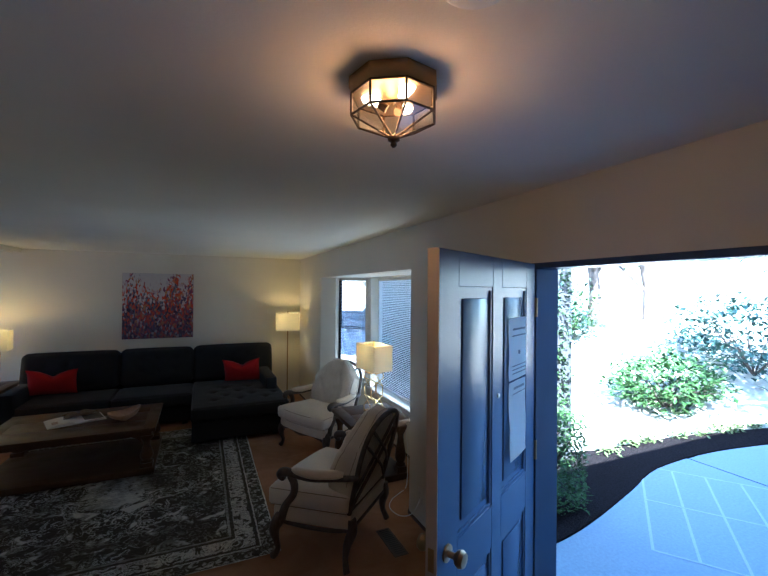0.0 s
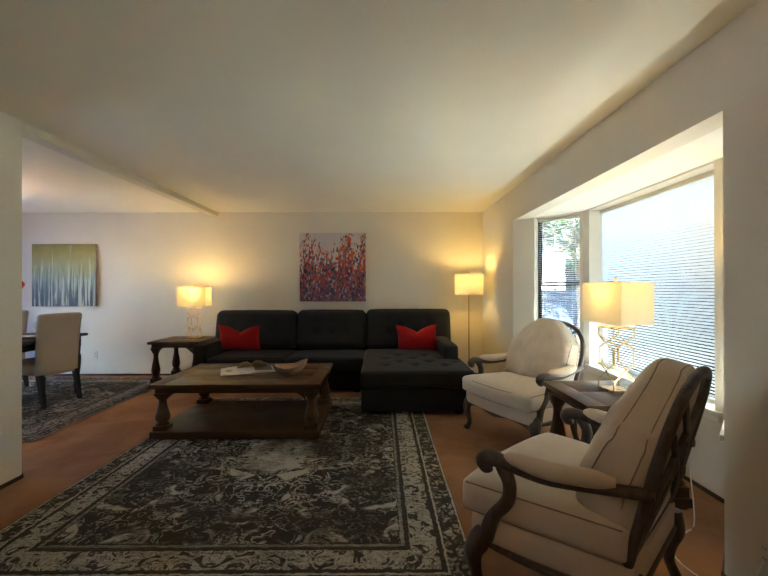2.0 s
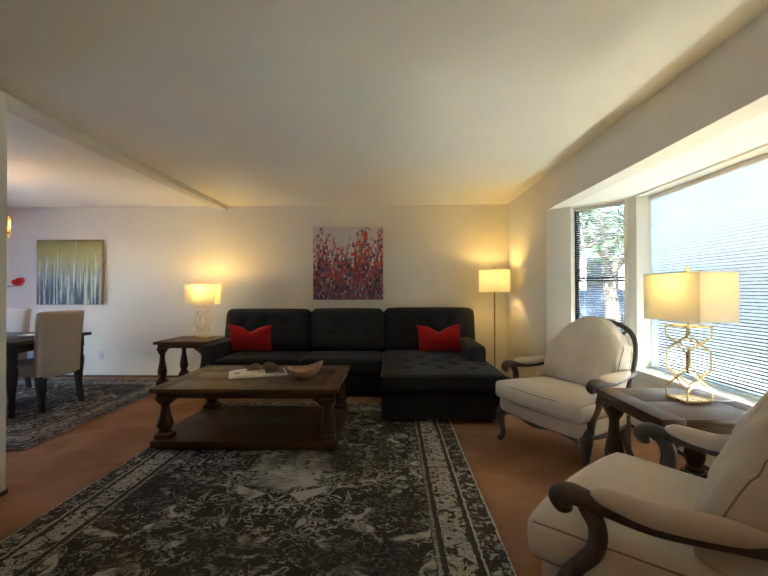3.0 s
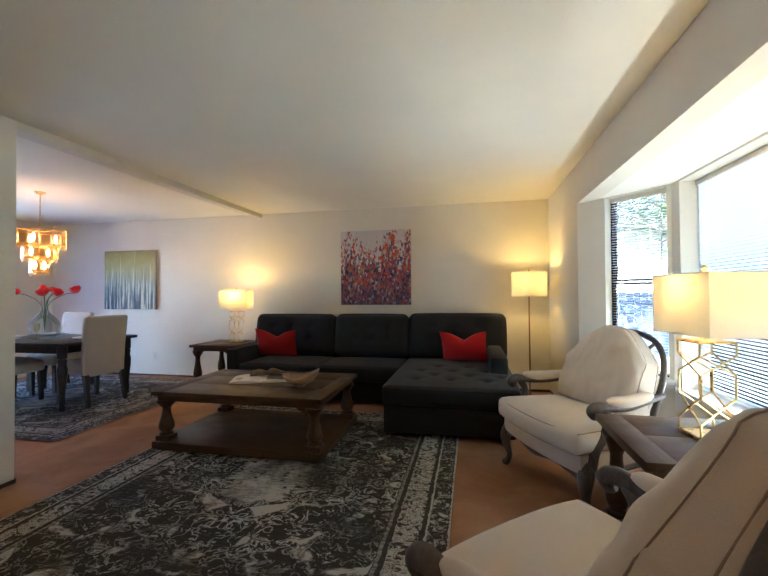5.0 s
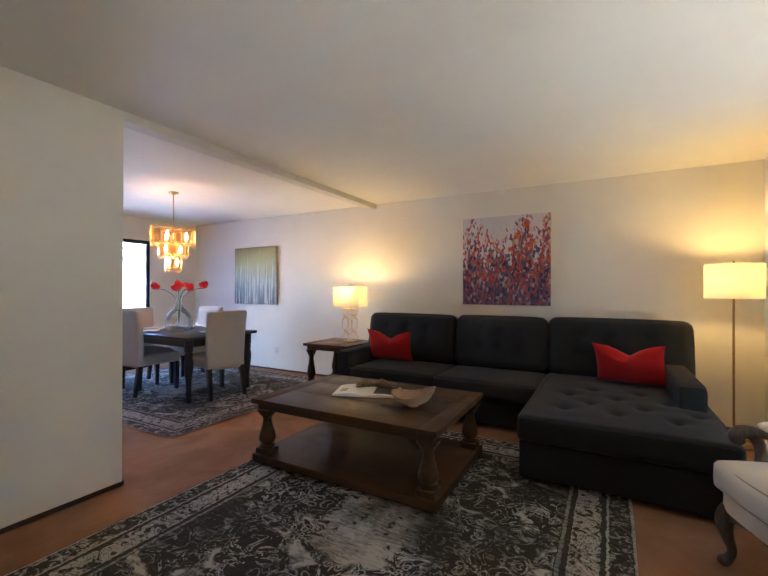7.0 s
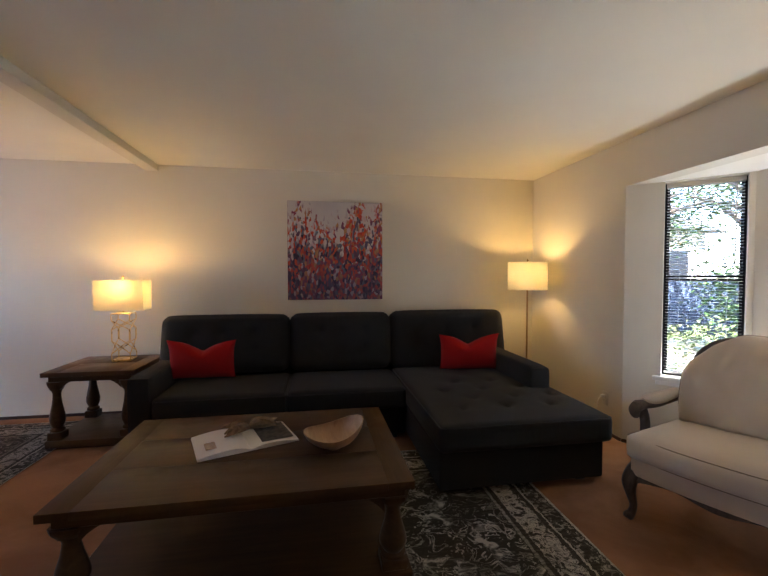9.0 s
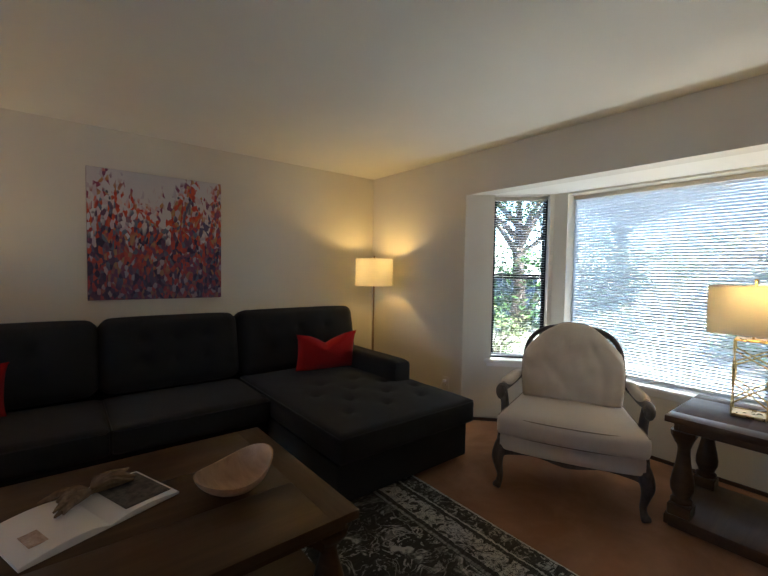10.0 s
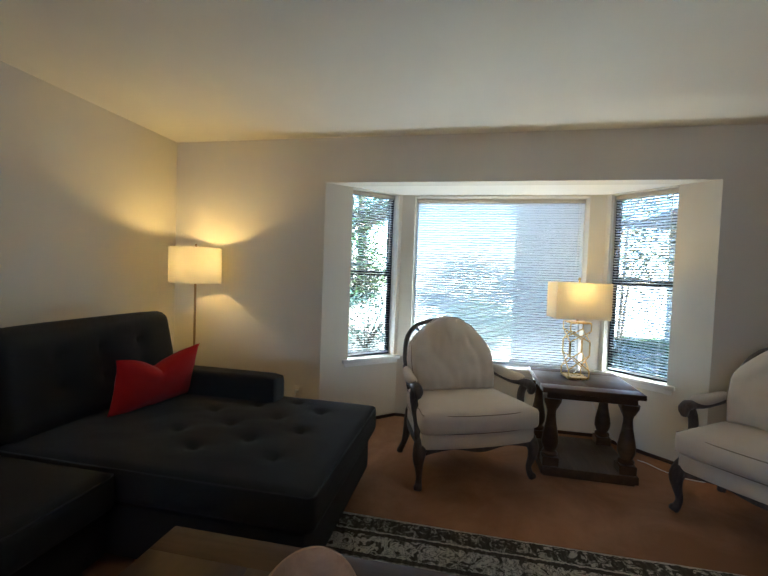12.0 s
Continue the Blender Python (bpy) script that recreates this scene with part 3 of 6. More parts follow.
structure("beam", bevelled(box(bmesh.new(), X_BEAM - 0.118, X_BEAM - 0.002, Y_PART, Y_SOFA, 2.368, CEIL), 0.003, 1), M_WALL, "white boxed header over the dining opening", "beam")
structure("wall_entry_back", box(bmesh.new(), X_BEAM, WX, -1.7 - T, -1.7, 0, CEIL), M_WALL, "plain off-white entry wall", "wall")
bm = bmesh.new()
SL0, SL1, SLZ = 4.90, 6.40, 2.06
box(bm, X_DIN - T, X_DIN, SL1, Y_SOFA, 0, CEIL)
box(bm, X_DIN - T, X_DIN, SL0, SL1, SLZ, CEIL)
box(bm, X_DIN - T, X_DIN, 2.6, SL0, 0, CEIL)
structure("wall_dining_end", bm, M_WALL, "off-white dining wall with a glazed sliding door", "wall")
structure("wall_dining_near", box(bmesh.new(), X_DIN, X_BEAM - 0.12, 2.6 - T, 2.6, 0, CEIL), M_WALL, "plain off-white dining wall", "wall")

# bay: two canted walls and a front wall with windows set in deep reveals
BAYTOP = 2.40
A0, B0, B1, A1 = (WX, BAY_Y1), (BAY_X, 5.27), (BAY_X, 3.53), (WX, BAY_Y0)
_, M_BL = wall_run("wall_bay_cant", (B0[0], B0[1]), (A0[0], A0[1]), 0, BAYTOP, [(0.035, 0.515, 0.575, 2.06)])
_, M_BF = wall_run("wall_bay_front", (B1[0], B1[1]), (B0[0], B0[1]), 0, BAYTOP, [(0.13, 1.62, 0.535, 2.05)], 0.19)
_, M_BR = wall_run("wall_bay_cant", (A1[0], A1[1]), (B1[0], B1[1]), 0, BAYTOP, [(0.256, 0.736, 0.575, 2.06)])
bay_ceil = bmesh.new()
vs = [bay_ceil.verts.new((x, y, z)) for z in (BAY_Z, BAY_Z + 0.1) for x, y in ((WX + T, BAY_Y0 + 0.13), (BAY_X, B1[1] + 0.0), (BAY_X, B0[1]), (WX + T, BAY_Y1 - 0.13))]
for f in ((0, 3, 2, 1), (4, 5, 6, 7), (0, 1, 5, 4), (1, 2, 6, 5), (2, 3, 7, 6), (3, 0, 4, 7)):
    bay_ceil.faces.new([vs[i] for i in f])
structure("ceiling_bay", bay_ceil, M_CEIL, "low white ceiling of the window bay", "ceiling")
# corner posts close the outer wedges between the bay walls
for y in (5.27, 3.53):
    structure("bay_corner_post", box(bmesh.new(), 2.252, 2.43, y - 0.055, y + 0.055, 0, BAYTOP), M_TRIM, "white painted bay corner post", "post")


def shoe(p0, p1):
    p0, p1 = Vector((*p0, 0)), Vector((*p1, 0))
    d = (p1 - p0).normalized()
    n = Vector((d.y, -d.x, 0))
    m = Matrix.Translation(p0) @ Matrix((d, n, (0, 0, 1))).transposed().to_4x4()
    structure("baseboard", bevelled(box(bmesh.new(), 0, (p1 - p0).length, 0.001, 0.013, 0.0, 0.028, m), 0.003, 1), M_SHOE, "thin dark strip along the wall's foot", "baseboard")


for p0, p1 in (((X_DIN, Y_SOFA), (WX, Y_SOFA)), ((WX, Y_SOFA), A0), (A0, B0), (B0, B1), (B1, A1), (A1, (WX, DOOR_Y1 + 0.05)), ((X_BEAM, -1.7), (X_BEAM, Y_PART)), ((X_BEAM, Y_PART), (X_BEAM - 0.12, Y_PART))):
    shoe(p0, p1)


# ---- windows, each built in its wall's own axes: s along the wall, n outwards ----
def window_unit(name, m, s0, s1, z0, z1, depth, double_hung, label):
    win = tagged(new(name), label, "window", kind="structure")
    win.matrix_basis = m
    fw = 0.018

    def rect(pname, a, b, za, zb, n0, n1, w, mat, bottom=None):
        bm = bmesh.new()
        wb = bottom or w
        box(bm, a, a + w, n0, n1, za, zb)
        box(bm, b - w, b, n0, n1, za, zb)
        box(bm, a + w, b - w, n0, n1, zb - w, zb)
        box(bm, a + w, b - w, n0, n1, za, za + wb)
        return part(pname, bm, mat, win, smooth=False)

    rect("window_frame", s0, s1, z0, z1, depth, depth + 0.05, fw, M_DARKFRAME if double_hung else M_TRIM)
    if double_hung:
        zm = z0 + (z1 - z0) * 0.51
        rect("sash", s0 + fw, s1 - fw, zm - 0.02, z1 - fw, depth + 0.024, depth + 0.044, 0.014, M_DARKFRAME)
        rect("sash", s0 + fw, s1 - fw, z0 + fw, zm + 0.02, depth + 0.004, depth + 0.023, 0.014, M_DARKFRAME)
        panes = ((z0 + fw + 0.014, zm, depth + 0.012), (zm + 0.0, z1 - fw - 0.014, depth + 0.033))
    else:
        panes = ((z0 + fw, z1 - fw, depth + 0.03),)
    for za, zb, n in panes:
        p = part("pane", box(bmesh.new(), s0 + fw, s1 - fw, n, n + 0.003, za, zb), M_PANE, win, smooth=False)
        p.visible_shadow = False
    part("window_sill", bevelled(box(bmesh.new(), s0 - 0.055, s1 + 0.055, -0.03, depth, z0 - 0.03, z0 + 0.002), 0.006, 2), M_TRIM, win, "white painted sill")
    part("apron", bevelled(box(bmesh.new(), s0 - 0.035, s1 + 0.035, -0.012, -0.001, z0 - 0.065, z0 - 0.031), 0.003, 1), M_TRIM, win)
    return win


def blind_unit(m, s0, s1, z0, z1, depth, label, tilt=14):
    b = thing("window_blind", label, "blind", m, "venetian blinds in the bay")
    part("head_rail", bbox(s0, s1, depth - 0.028, depth + 0.004, z1 - 0.034, z1 - 0.002, 0.003, 1), M_BLINDRAIL, b, "cream metal head rail")
    part("bottom_rail", bbox(s0 + 0.004, s1 - 0.004, depth - 0.024, depth - 0.002, z0 + 0.008, z0 + 0.022, 0.003, 1), M_SLAT, b)
    width = s1 - s0 - 0.012
    bm = bmesh.new()
    cols = 4
    rows = []
    for i in range(cols + 1):
        u = (i / cols - 0.5) * 0.025
        rows.append([bm.verts.new((x, u, 0.0018 * (1 - (2 * u / 0.025) ** 2))) for x in (-width / 2, width / 2)])
    for a, c in zip(rows, rows[1:]):
        bm.faces.new((a[0], a[1], c[1], c[0]))
    pitch = 0.0222
    n = int((z1 - z0 - 0.072) / pitch) + 1
    first = None
    rnd = random.Random(int(s1 * 1000))
    for i in range(n):
        mm = Matrix.Translation(((s0 + s1) / 2, depth - 0.013, z0 + 0.036 + i * pitch)) @ pose(0, 0, 0, -tilt + rnd.uniform(-1.2, 1.2), 0, 0)
        if first is None:
            first = part("slat", bm, M_SLAT, b, m=mm)
        else:
            again(first, b, mm)
    for s in (s0 + 0.09, s1 - 0.09):
        for dn in (-0.025, -0.001):
            part("ladder_cord", tube([(s, depth + dn, z0 + 0.02), (s, depth + dn, z1 - 0.03)], 0.0009, 5), M_SLAT, b)
    part("tilt_wand", tube([(s0 + 0.05, depth - 0.034, z1 - 0.04), (s0 + 0.052, depth - 0.036, z1 - 0.62)], 0.004, 6), M_PLASTICW, b)
    return b


window_unit("window_1", M_BL, 0.035, 0.515, 0.575, 2.06, 0.095, True, "narrow double-hung window with a dark bronze frame")
blind_unit(M_BL, 0.045, 0.505, 0.585, 2.058, 0.088, "raised-tilt white venetian blind over the narrow window", 10)
window_unit("window_2", M_BF, 0.13, 1.62, 0.535, 2.05, 0.135, False, "wide fixed picture window in the middle of the bay")
blind_unit(M_BF, 0.136, 1.614, 0.545, 2.048, 0.128, "wide white venetian blind over the picture window", 46)
window_unit("window_3", M_BR, 0.256, 0.736, 0.575, 2.06, 0.095, True, "narrow double-hung window beside the side table")
blind_unit(M_BR, 0.262, 0.730, 0.585, 2.058, 0.088, "white venetian blind lit by strong daylight", 26)

# glazed sliding door of the dining room
slider = tagged(new("door_2"), "glazed sliding patio door in a dark metal frame", "door", kind="structure")
for a, b, x in ((SL0, 5.67, -6.10), (5.63, SL1, -6.06)):
    bm = bmesh.new()
    for y0, y1, z0, z1 in ((a, a + 0.05, 0, SLZ), (b - 0.05, b, 0, SLZ), (a + 0.05, b - 0.05, SLZ - 0.06, SLZ), (a + 0.05, b - 0.05, 0, 0.08)):
        box(bm, x - 0.035, x, y0, y1, z0, z1)
    part("sliding_panel", bm, M_DARKFRAME, slider, smooth=False)
    p = part("pane", box(bmesh.new(), x - 0.02, x - 0.014, a + 0.05, b - 0.05, 0.08, SLZ - 0.06), M_PANE, slider, smooth=False)
    p.visible_shadow = False

# ---- front door, standing open into the room ----
frame_d = tagged(new("door_frame"), "dark painted front door frame", "door frame", kind="structure")
part("jamb", bbox(WX - 0.004, WX + T + 0.004, DOOR_Y1 - 0.035, DOOR_Y1, 0, DOOR_Z - 0.03, 0.003, 1), M_DOOR, frame_d)
part("jamb", bbox(WX - 0.004, WX + T + 0.004, DOOR_Y0, DOOR_Y0 + 0.035, 0, DOOR_Z - 0.03, 0.003, 1), M_DOOR, frame_d)
part("head", bbox(WX - 0.004, WX + T + 0.004, DOOR_Y0, DOOR_Y1, DOOR_Z - 0.03, DOOR_Z, 0.003, 1), M_DOOR, frame_d)
part("threshold", bbox(WX - 0.01, WX + T + 0.05, DOOR_Y0 + 0.036, DOOR_Y1 - 0.036, -0.02, 0.018, 0.005, 2), M_NICKEL, frame_d, "metal threshold")

HINGE = Vector((1.712, 1.560, 0.0))
TIP = Vector((0.835, 1.105, 0.0))
dx = (TIP - HINGE).normalized()
DOOR_W, DOOR_TH = (TIP - HINGE).length, 0.044
M_LEAF_DOOR = Matrix.Translation(HINGE) @ Matrix((dx, Vector((-dx.y, dx.x, 0)), (0, 0, 1))).transposed().to_4x4()
# leaf axes: x from the hinge to the latch, y = 0 is the outdoor face, y negative is towards the sofa
door = tagged(new("door_1"), "dark blue-grey panelled front door standing open, with paper notices", "door", kind="structure")
door.matrix_basis = M_LEAF_DOOR
DT = 2.03
rails = [(0.01, 0.20), (0.80, 0.98), (DT - 0.13, DT)]
stiles = [(0.0, 0.13), (DOOR_W / 2 - 0.05, DOOR_W / 2 + 0.05), (DOOR_W - 0.14, DOOR_W)]
for a, b in stiles:
    part("stile", bbox(a, b, -DOOR_TH, 0, 0.01, DT, 0.002, 1), M_DOOR, door)
for z0, z1 in rails:
    for (a0, a1), (b0, b1) in zip(stiles, stiles[1:]):
        part("rail", bbox(a1, b0, -DOOR_TH, 0, z0, z1, 0.002, 1), M_DOOR, door)
for (za0, za1), (zb0, zb1) in zip(rails, rails[1:]):
    for (a0, a1), (b0, b1) in zip(stiles, stiles[1:]):
        x0, x1, z0, z1 = a1, b0, za1, zb0
        bm = bmesh.new()
        box(bm, x0, x1, -0.034, -0.012, z0, z1)
        part("panel", bm, M_DOOR, door, smooth=False)
        field = bbox(x0 + 0.045, x1 - 0.045, -0.040, -0.006, z0 + 0.045, z1 - 0.045, 0.005, 2)
        part("raised_field", field, M_DOOR, door)
        for yy in (-0.010, -0.036):
            ring = bmesh.new()
            w = 0.014
            for r in ((x0, x0 + w, z0, z1), (x1 - w, x1, z0, z1), (x0 + w, x1 - w, z0, z0 + w), (x0 + w, x1 - w, z1 - w, z1)):
                box(ring, r[0], r[1], yy - 0.006, yy + 0.006, r[2], r[3])
            part("panel_moulding", ring, M_DOOR, door, smooth=False)
part("latch_edge", box(bmesh.new(), DOOR_W + 0.0005, DOOR_W + 0.004, -DOOR_TH, 0, 0.01, DT), M_DOOREDGE, door, "pale worn latch edge", smooth=False)
part("latch_plate", bbox(DOOR_W + 0.004, DOOR_W + 0.006, -0.034, -0.010, 0.93, 1.01, 0.001, 1), M_BRASS, door)
for s in (1, -1):
    y0 = 0.0 if s == 1 else -DOOR_TH
    prof = [(0.030, 0.0), (0.030, 0.006), (0.012, 0.010), (0.011, 0.030), (0.026, 0.042), (0.030, 0.055), (0.024, 0.068), (0.005, 0.072)]
    part("door_knob", lathe(prof, 20), M_BRASS, door, "aged brass knob", m=pose(DOOR_W - 0.065, y0, 0.97, -90 * s, 0, 0))
part("peephole", lathe([(0.010, 0), (0.010, 0.004), (0.006, 0.006)], 14), M_NICKEL, door, m=pose(DOOR_W / 2 - 0.01, 0.0, 1.43, -90, 0, 0))
for z in (0.25, 1.05, 1.80):
    part("hinge", tube([(-0.004, 0.006, z - 0.05), (-0.004, 0.006, z + 0.05)], 0.007, 8), M_BRASS, door)


def notice(x0, x1, z0, z1, curl, bars, label):
    n = thing("paper_notice", label, "notice", M_LEAF_DOOR)
    bm = bmesh.new()
    cols, rows = 6, 10
    grid = []
    for j in range(rows + 1):
        v = j / rows
        row = []
        for i in range(cols + 1):
            u = i / cols
            bow = 0.0022 + curl * (1 - v) ** 2 * (0.4 + 0.6 * u) + 0.003 * math.sin(3 * u + 5 * v) ** 2
            row.append(bm.verts.new((x0 + (x1 - x0) * u + 0.004 * math.sin(9 * v), bow - 0.004, z0 + (z1 - z0) * v)))
        grid.append(row)
    for a, b in zip(grid, grid[1:]):
        for i in range(cols):
            bm.faces.new((a[i], a[i + 1], b[i + 1], b[i]))
    bmesh.ops.solidify(bm, geom=list(bm.faces), thickness=0.0008)
    part("sheet", bm, M_PAPER, n)
    for f0, f1, w in bars:
        zz = z0 + (z1 - z0) * f0
        part("printed_line", box(bmesh.new(), x0 + (x1 - x0) * (0.5 - w / 2), x0 + (x1 - x0) * (0.5 + w / 2), 0.0065 + curl * (1 - f0) ** 2, 0.0075 + curl * (1 - f0) ** 2, zz, z0 + (z1 - z0) * f1), M_INK, n, smooth=False)


notice(0.135, 0.365, 1.47, 1.76, 0.004, [(0.80, 0.83, 0.7), (0.70, 0.72, 0.8), (0.40, 0.46, 0.10), (0.22, 0.235, 0.8), (0.16, 0.175, 0.8), (0.10, 0.115, 0.8)], "curled white printed notice taped to the door")
notice(0.140, 0.360, 1.10, 1.46, 0.012, [(0.90, 0.93, 0.6), (0.84, 0.85, 0.8)], "plain white paper sheet taped to the door")

# ---- rugs ----
def rug(name, label, material, half, m, waves):
    bm = bmesh.new()
    nx, ny = 60, 70
    rows = []
    for j in range(ny + 1):
        row = []
        for i in range(nx + 1):
            x, y = (2 * i / nx - 1) * half[0], (2 * j / ny - 1) * half[1]
            edge = max(abs(x) / half[0], abs(y) / half[1])
            z = 0.009 + (noise.noise(Vector((x * 2.1, y * 2.1, waves))) + 1) * 0.0015
            if edge > 0.93:
                z += max(0, noise.noise(Vector((x * 2.6, y * 2.6, waves + 3)))) * 0.018 * waves
            wob = 0.008 * noise.noise(Vector((y * 2.0, x * 2.0, 7)))
            row.append(bm.verts.new((x + wob, y + wob, z)))
        rows.append(row)
    for a, b in zip(rows, rows[1:]):
        for i in range(nx):
            bm.faces.new((a[i], a[i + 1], b[i + 1], b[i]))
    bmesh.ops.solidify(bm, geom=list(bm.faces), thickness=0.006)
    ob = make(name, bm, material)
    ob.matrix_basis = m
    return tagged(ob, label, "rug")


rug("area_rug", "worn grey and cream oriental rug with a banded border", M_RUG, (1.215, 1.525), pose(-0.58, 4.405, 0), 0.6)
rug("dining_rug", "worn grey and cream rug under the dining table", M_DRUG, (1.5, 1.23), pose(-4.22, 5.82, 0), 1.0)


# ---- sectional sofa ----
sofa = thing("sectional_sofa", "charcoal grey tufted fabric sofa with a chaise at one end", "sofa")
part("base", bbox(-1.93, 0.0, 6.17, 7.05, 0.05, 0.275, 0.012), M_SOFA, sofa)
part("chaise_base", bbox(0.003, 1.10, 5.25, 7.05, 0.05, 0.285, 0.014), M_SOFA, sofa)
part("back_frame", bbox(-2.08, 1.10, 6.98, 7.16, 0.05, 0.80, 0.03, 3), M_SOFA, sofa)
part("arm", cushion(0.16, 0.90, 0.555, 0.03, 0.006, cuts=(8, 16, 10)), M_SOFA, sofa, m=pose(-2.01, 6.56, 0.05))
part("arm", cushion(0.17, 1.13, 0.34, 0.03, 0.006, cuts=(8, 16, 8)), M_SOFA, sofa, m=pose(1.015, 6.415, 0.287))
part("seat_cushion", cushion(0.965, 0.72, 0.165, 0.035, 0.012, cuts=(24, 20, 6)), M_SOFA, sofa, m=pose(-1.44, 6.46, 0.276))
part("seat_cushion", cushion(0.95, 0.72, 0.165, 0.035, 0.012, cuts=(24, 20, 6)), M_SOFA, sofa, m=pose(-0.482, 6.46, 0.276))
ch_t = [(u, v, 0.026, 0.028) for v, us in ((-0.62, (-0.55, 0.0, 0.55)), (-0.36, (-0.28, 0.28, 0.78)), (-0.10, (-0.55, 0.0, 0.55)), (0.16, (-0.28, 0.28))) for u in us]
part("chaise_cushion", cushion(1.15, 1.60, 0.17, 0.035, 0.020, ch_t, cuts=(48, 64, 6)), M_SOFA, sofa, "tufted chaise cushion", m=pose(0.57, 6.01, 0.287))
TILT_BACK = 78
for x0, x1, h in ((-2.09, -0.975, 0.52), (-0.965, -0.015, 0.53), (-0.005, 1.16, 0.55)):
    w = x1 - x0
    tf = [(u, v, 0.028, 0.034) for v in (-0.25, 0.35) for u in ((-0.45, 0.0, 0.45) if w < 1.0 else (-0.5, -0.05, 0.42))]
    part("back_cushion", cushion(w, h, 0.20, 0.07, 0.03, tf, cuts=(34, 22, 8)), M_SOFA, sofa, "tufted back cushion", m=Matrix.Translation(((x0 + x1) / 2, 6.955, 0.70)) @ pose(0, 0, 0, TILT_BACK, 0, 0))


def welt(points, parent, material=None, r=0.005):
    return part("piping", tube(smooth_path(points, 4), r, 6), material or M_SOFA, parent)


def ring_welt(w, d, z, parent, m, r=0.0045, mat=None, inset=0.006):
    a, b = w / 2 - inset, d / 2 - inset
    c = 0.03
    pts = []
    for sx, sy, a0 in ((1, 1, 0), (-1, 1, 90), (-1, -1, 180), (1, -1, 270)):
        for k in range(4):
            t = radians(a0 + 30 * k)
            pts.append((sx * (a - c) + c * math.cos(t), sy * (b - c) + c * math.sin(t), z))
    return part("piping", tube(pts, r, 6, closed=True), mat or M_SOFA, parent, m=m)


M_SOFAPIPE = mat_fabric("charcoal_piping", (0.022, 0.022, 0.024), None, 900)
ring_welt(1.15, 1.60, 0.155, sofa, pose(0.57, 6.01, 0.287), mat=M_SOFAPIPE)
ring_welt(1.15, 1.60, 0.018, sofa, pose(0.57, 6.01, 0.287), mat=M_SOFAPIPE)
for x, w in ((-1.44, 0.965), (-0.482, 0.95)):
    ring_welt(w, 0.72, 0.15, sofa, pose(x, 6.46, 0.276), mat=M_SOFAPIPE)
for x, y in ((-1.85, 6.25), (-0.1, 6.25), (0.10, 5.37), (1.0, 5.37), (-1.85, 6.95), (1.0, 6.95)):
    part("foot", bbox(x - 0.035, x + 0.035, y - 0.035, y + 0.035, 0.0, 0.052, 0.005), M_BLACKWOOD, sofa)


def red_pillow(m, label):
    bm = bmesh.new()
    n = 26
    for s in (1, -1):
        rows = []
        for j in range(n + 1):
            v = 2 * j / n - 1
            row = []
            for i in range(n + 1):
                u = 2 * i / n - 1
                t = 0.075 * max(0, (1 - abs(u) ** 2.6)) ** 0.55 * max(0, (1 - abs(v) ** 2.6)) ** 0.55
                chop = 0.112 * math.exp(-(abs(u) / 0.42) ** 1.3) * max(0, v) ** 1.5
                pinch = 1 - 0.07 * (1 - abs(v) ** 3) * abs(u) ** 2
                wr = 0.006 * noise.noise(Vector((u * 2.5, v * 2.5, s)))
                crease = 0.03 * math.exp(-(u / 0.10) ** 2) * max(0, v) ** 2
                row.append(bm.verts.new((u * 0.272 * pinch, s * max(0, t - crease) + (wr if t > 0.01 else 0), v * 0.186 * (1 - 0.05 * (1 - u * u)) - chop)))
            rows.append(row)
        for a, b in zip(rows, rows[1:]):
            for i in range(n):
                bm.faces.new((a[i], a[i + 1], b[i + 1], b[i]))
    bmesh.ops.remove_doubles(bm, verts=list(bm.verts), dist=0.0008)
    ob = make("throw_pillow", bm, M_RED)
    ob.matrix_basis = m
    return tagged(ob, label, "pillow", "red pillows on the sofa")


red_pillow(pose(-1.69, 6.60, 0.635, 17, 2, 6), "red velvet pillow with a chopped top against the sofa arm")
red_pillow(pose(0.67, 6.50, 0.645, 17, -2, -14), "red velvet pillow with a chopped top on the chaise")


# ---- turned-leg tables ----
def baluster(h, w):
    """A heavy vase-shaped leg between square blocks."""
    bm = bmesh.new()
    k = w / 0.10
    box(bm, -w / 2, w / 2, -w / 2, w / 2, 0, 0.052 * h / 0.4)
    bevelled(bm, 0.004, 1)
    b = h * 0.13
    prof = [(0.040 * k, b), (0.049 * k, b + 0.02 * h), (0.049 * k, b + 0.05 * h), (0.036 * k, b + 0.075 * h), (0.040 * k, b + 0.10 * h), (0.052 * k, b + 0.17 * h), (0.053 * k, b + 0.24 * h), (0.046 * k, b + 0.34 * h),
            (0.034 * k, b + 0.48 * h), (0.028 * k, b + 0.60 * h), (0.028 * k, b + 0.66 * h), (0.036 * k, b + 0.72 * h)]
    lathe(prof, 20, bm)
    lathe([(0.036 * k, h * 0.85), (0.040 * k, h * 0.88), (0.052 * k, h * 0.94), (0.055 * k, h)], 16, bm, square=0.8)
    return bm


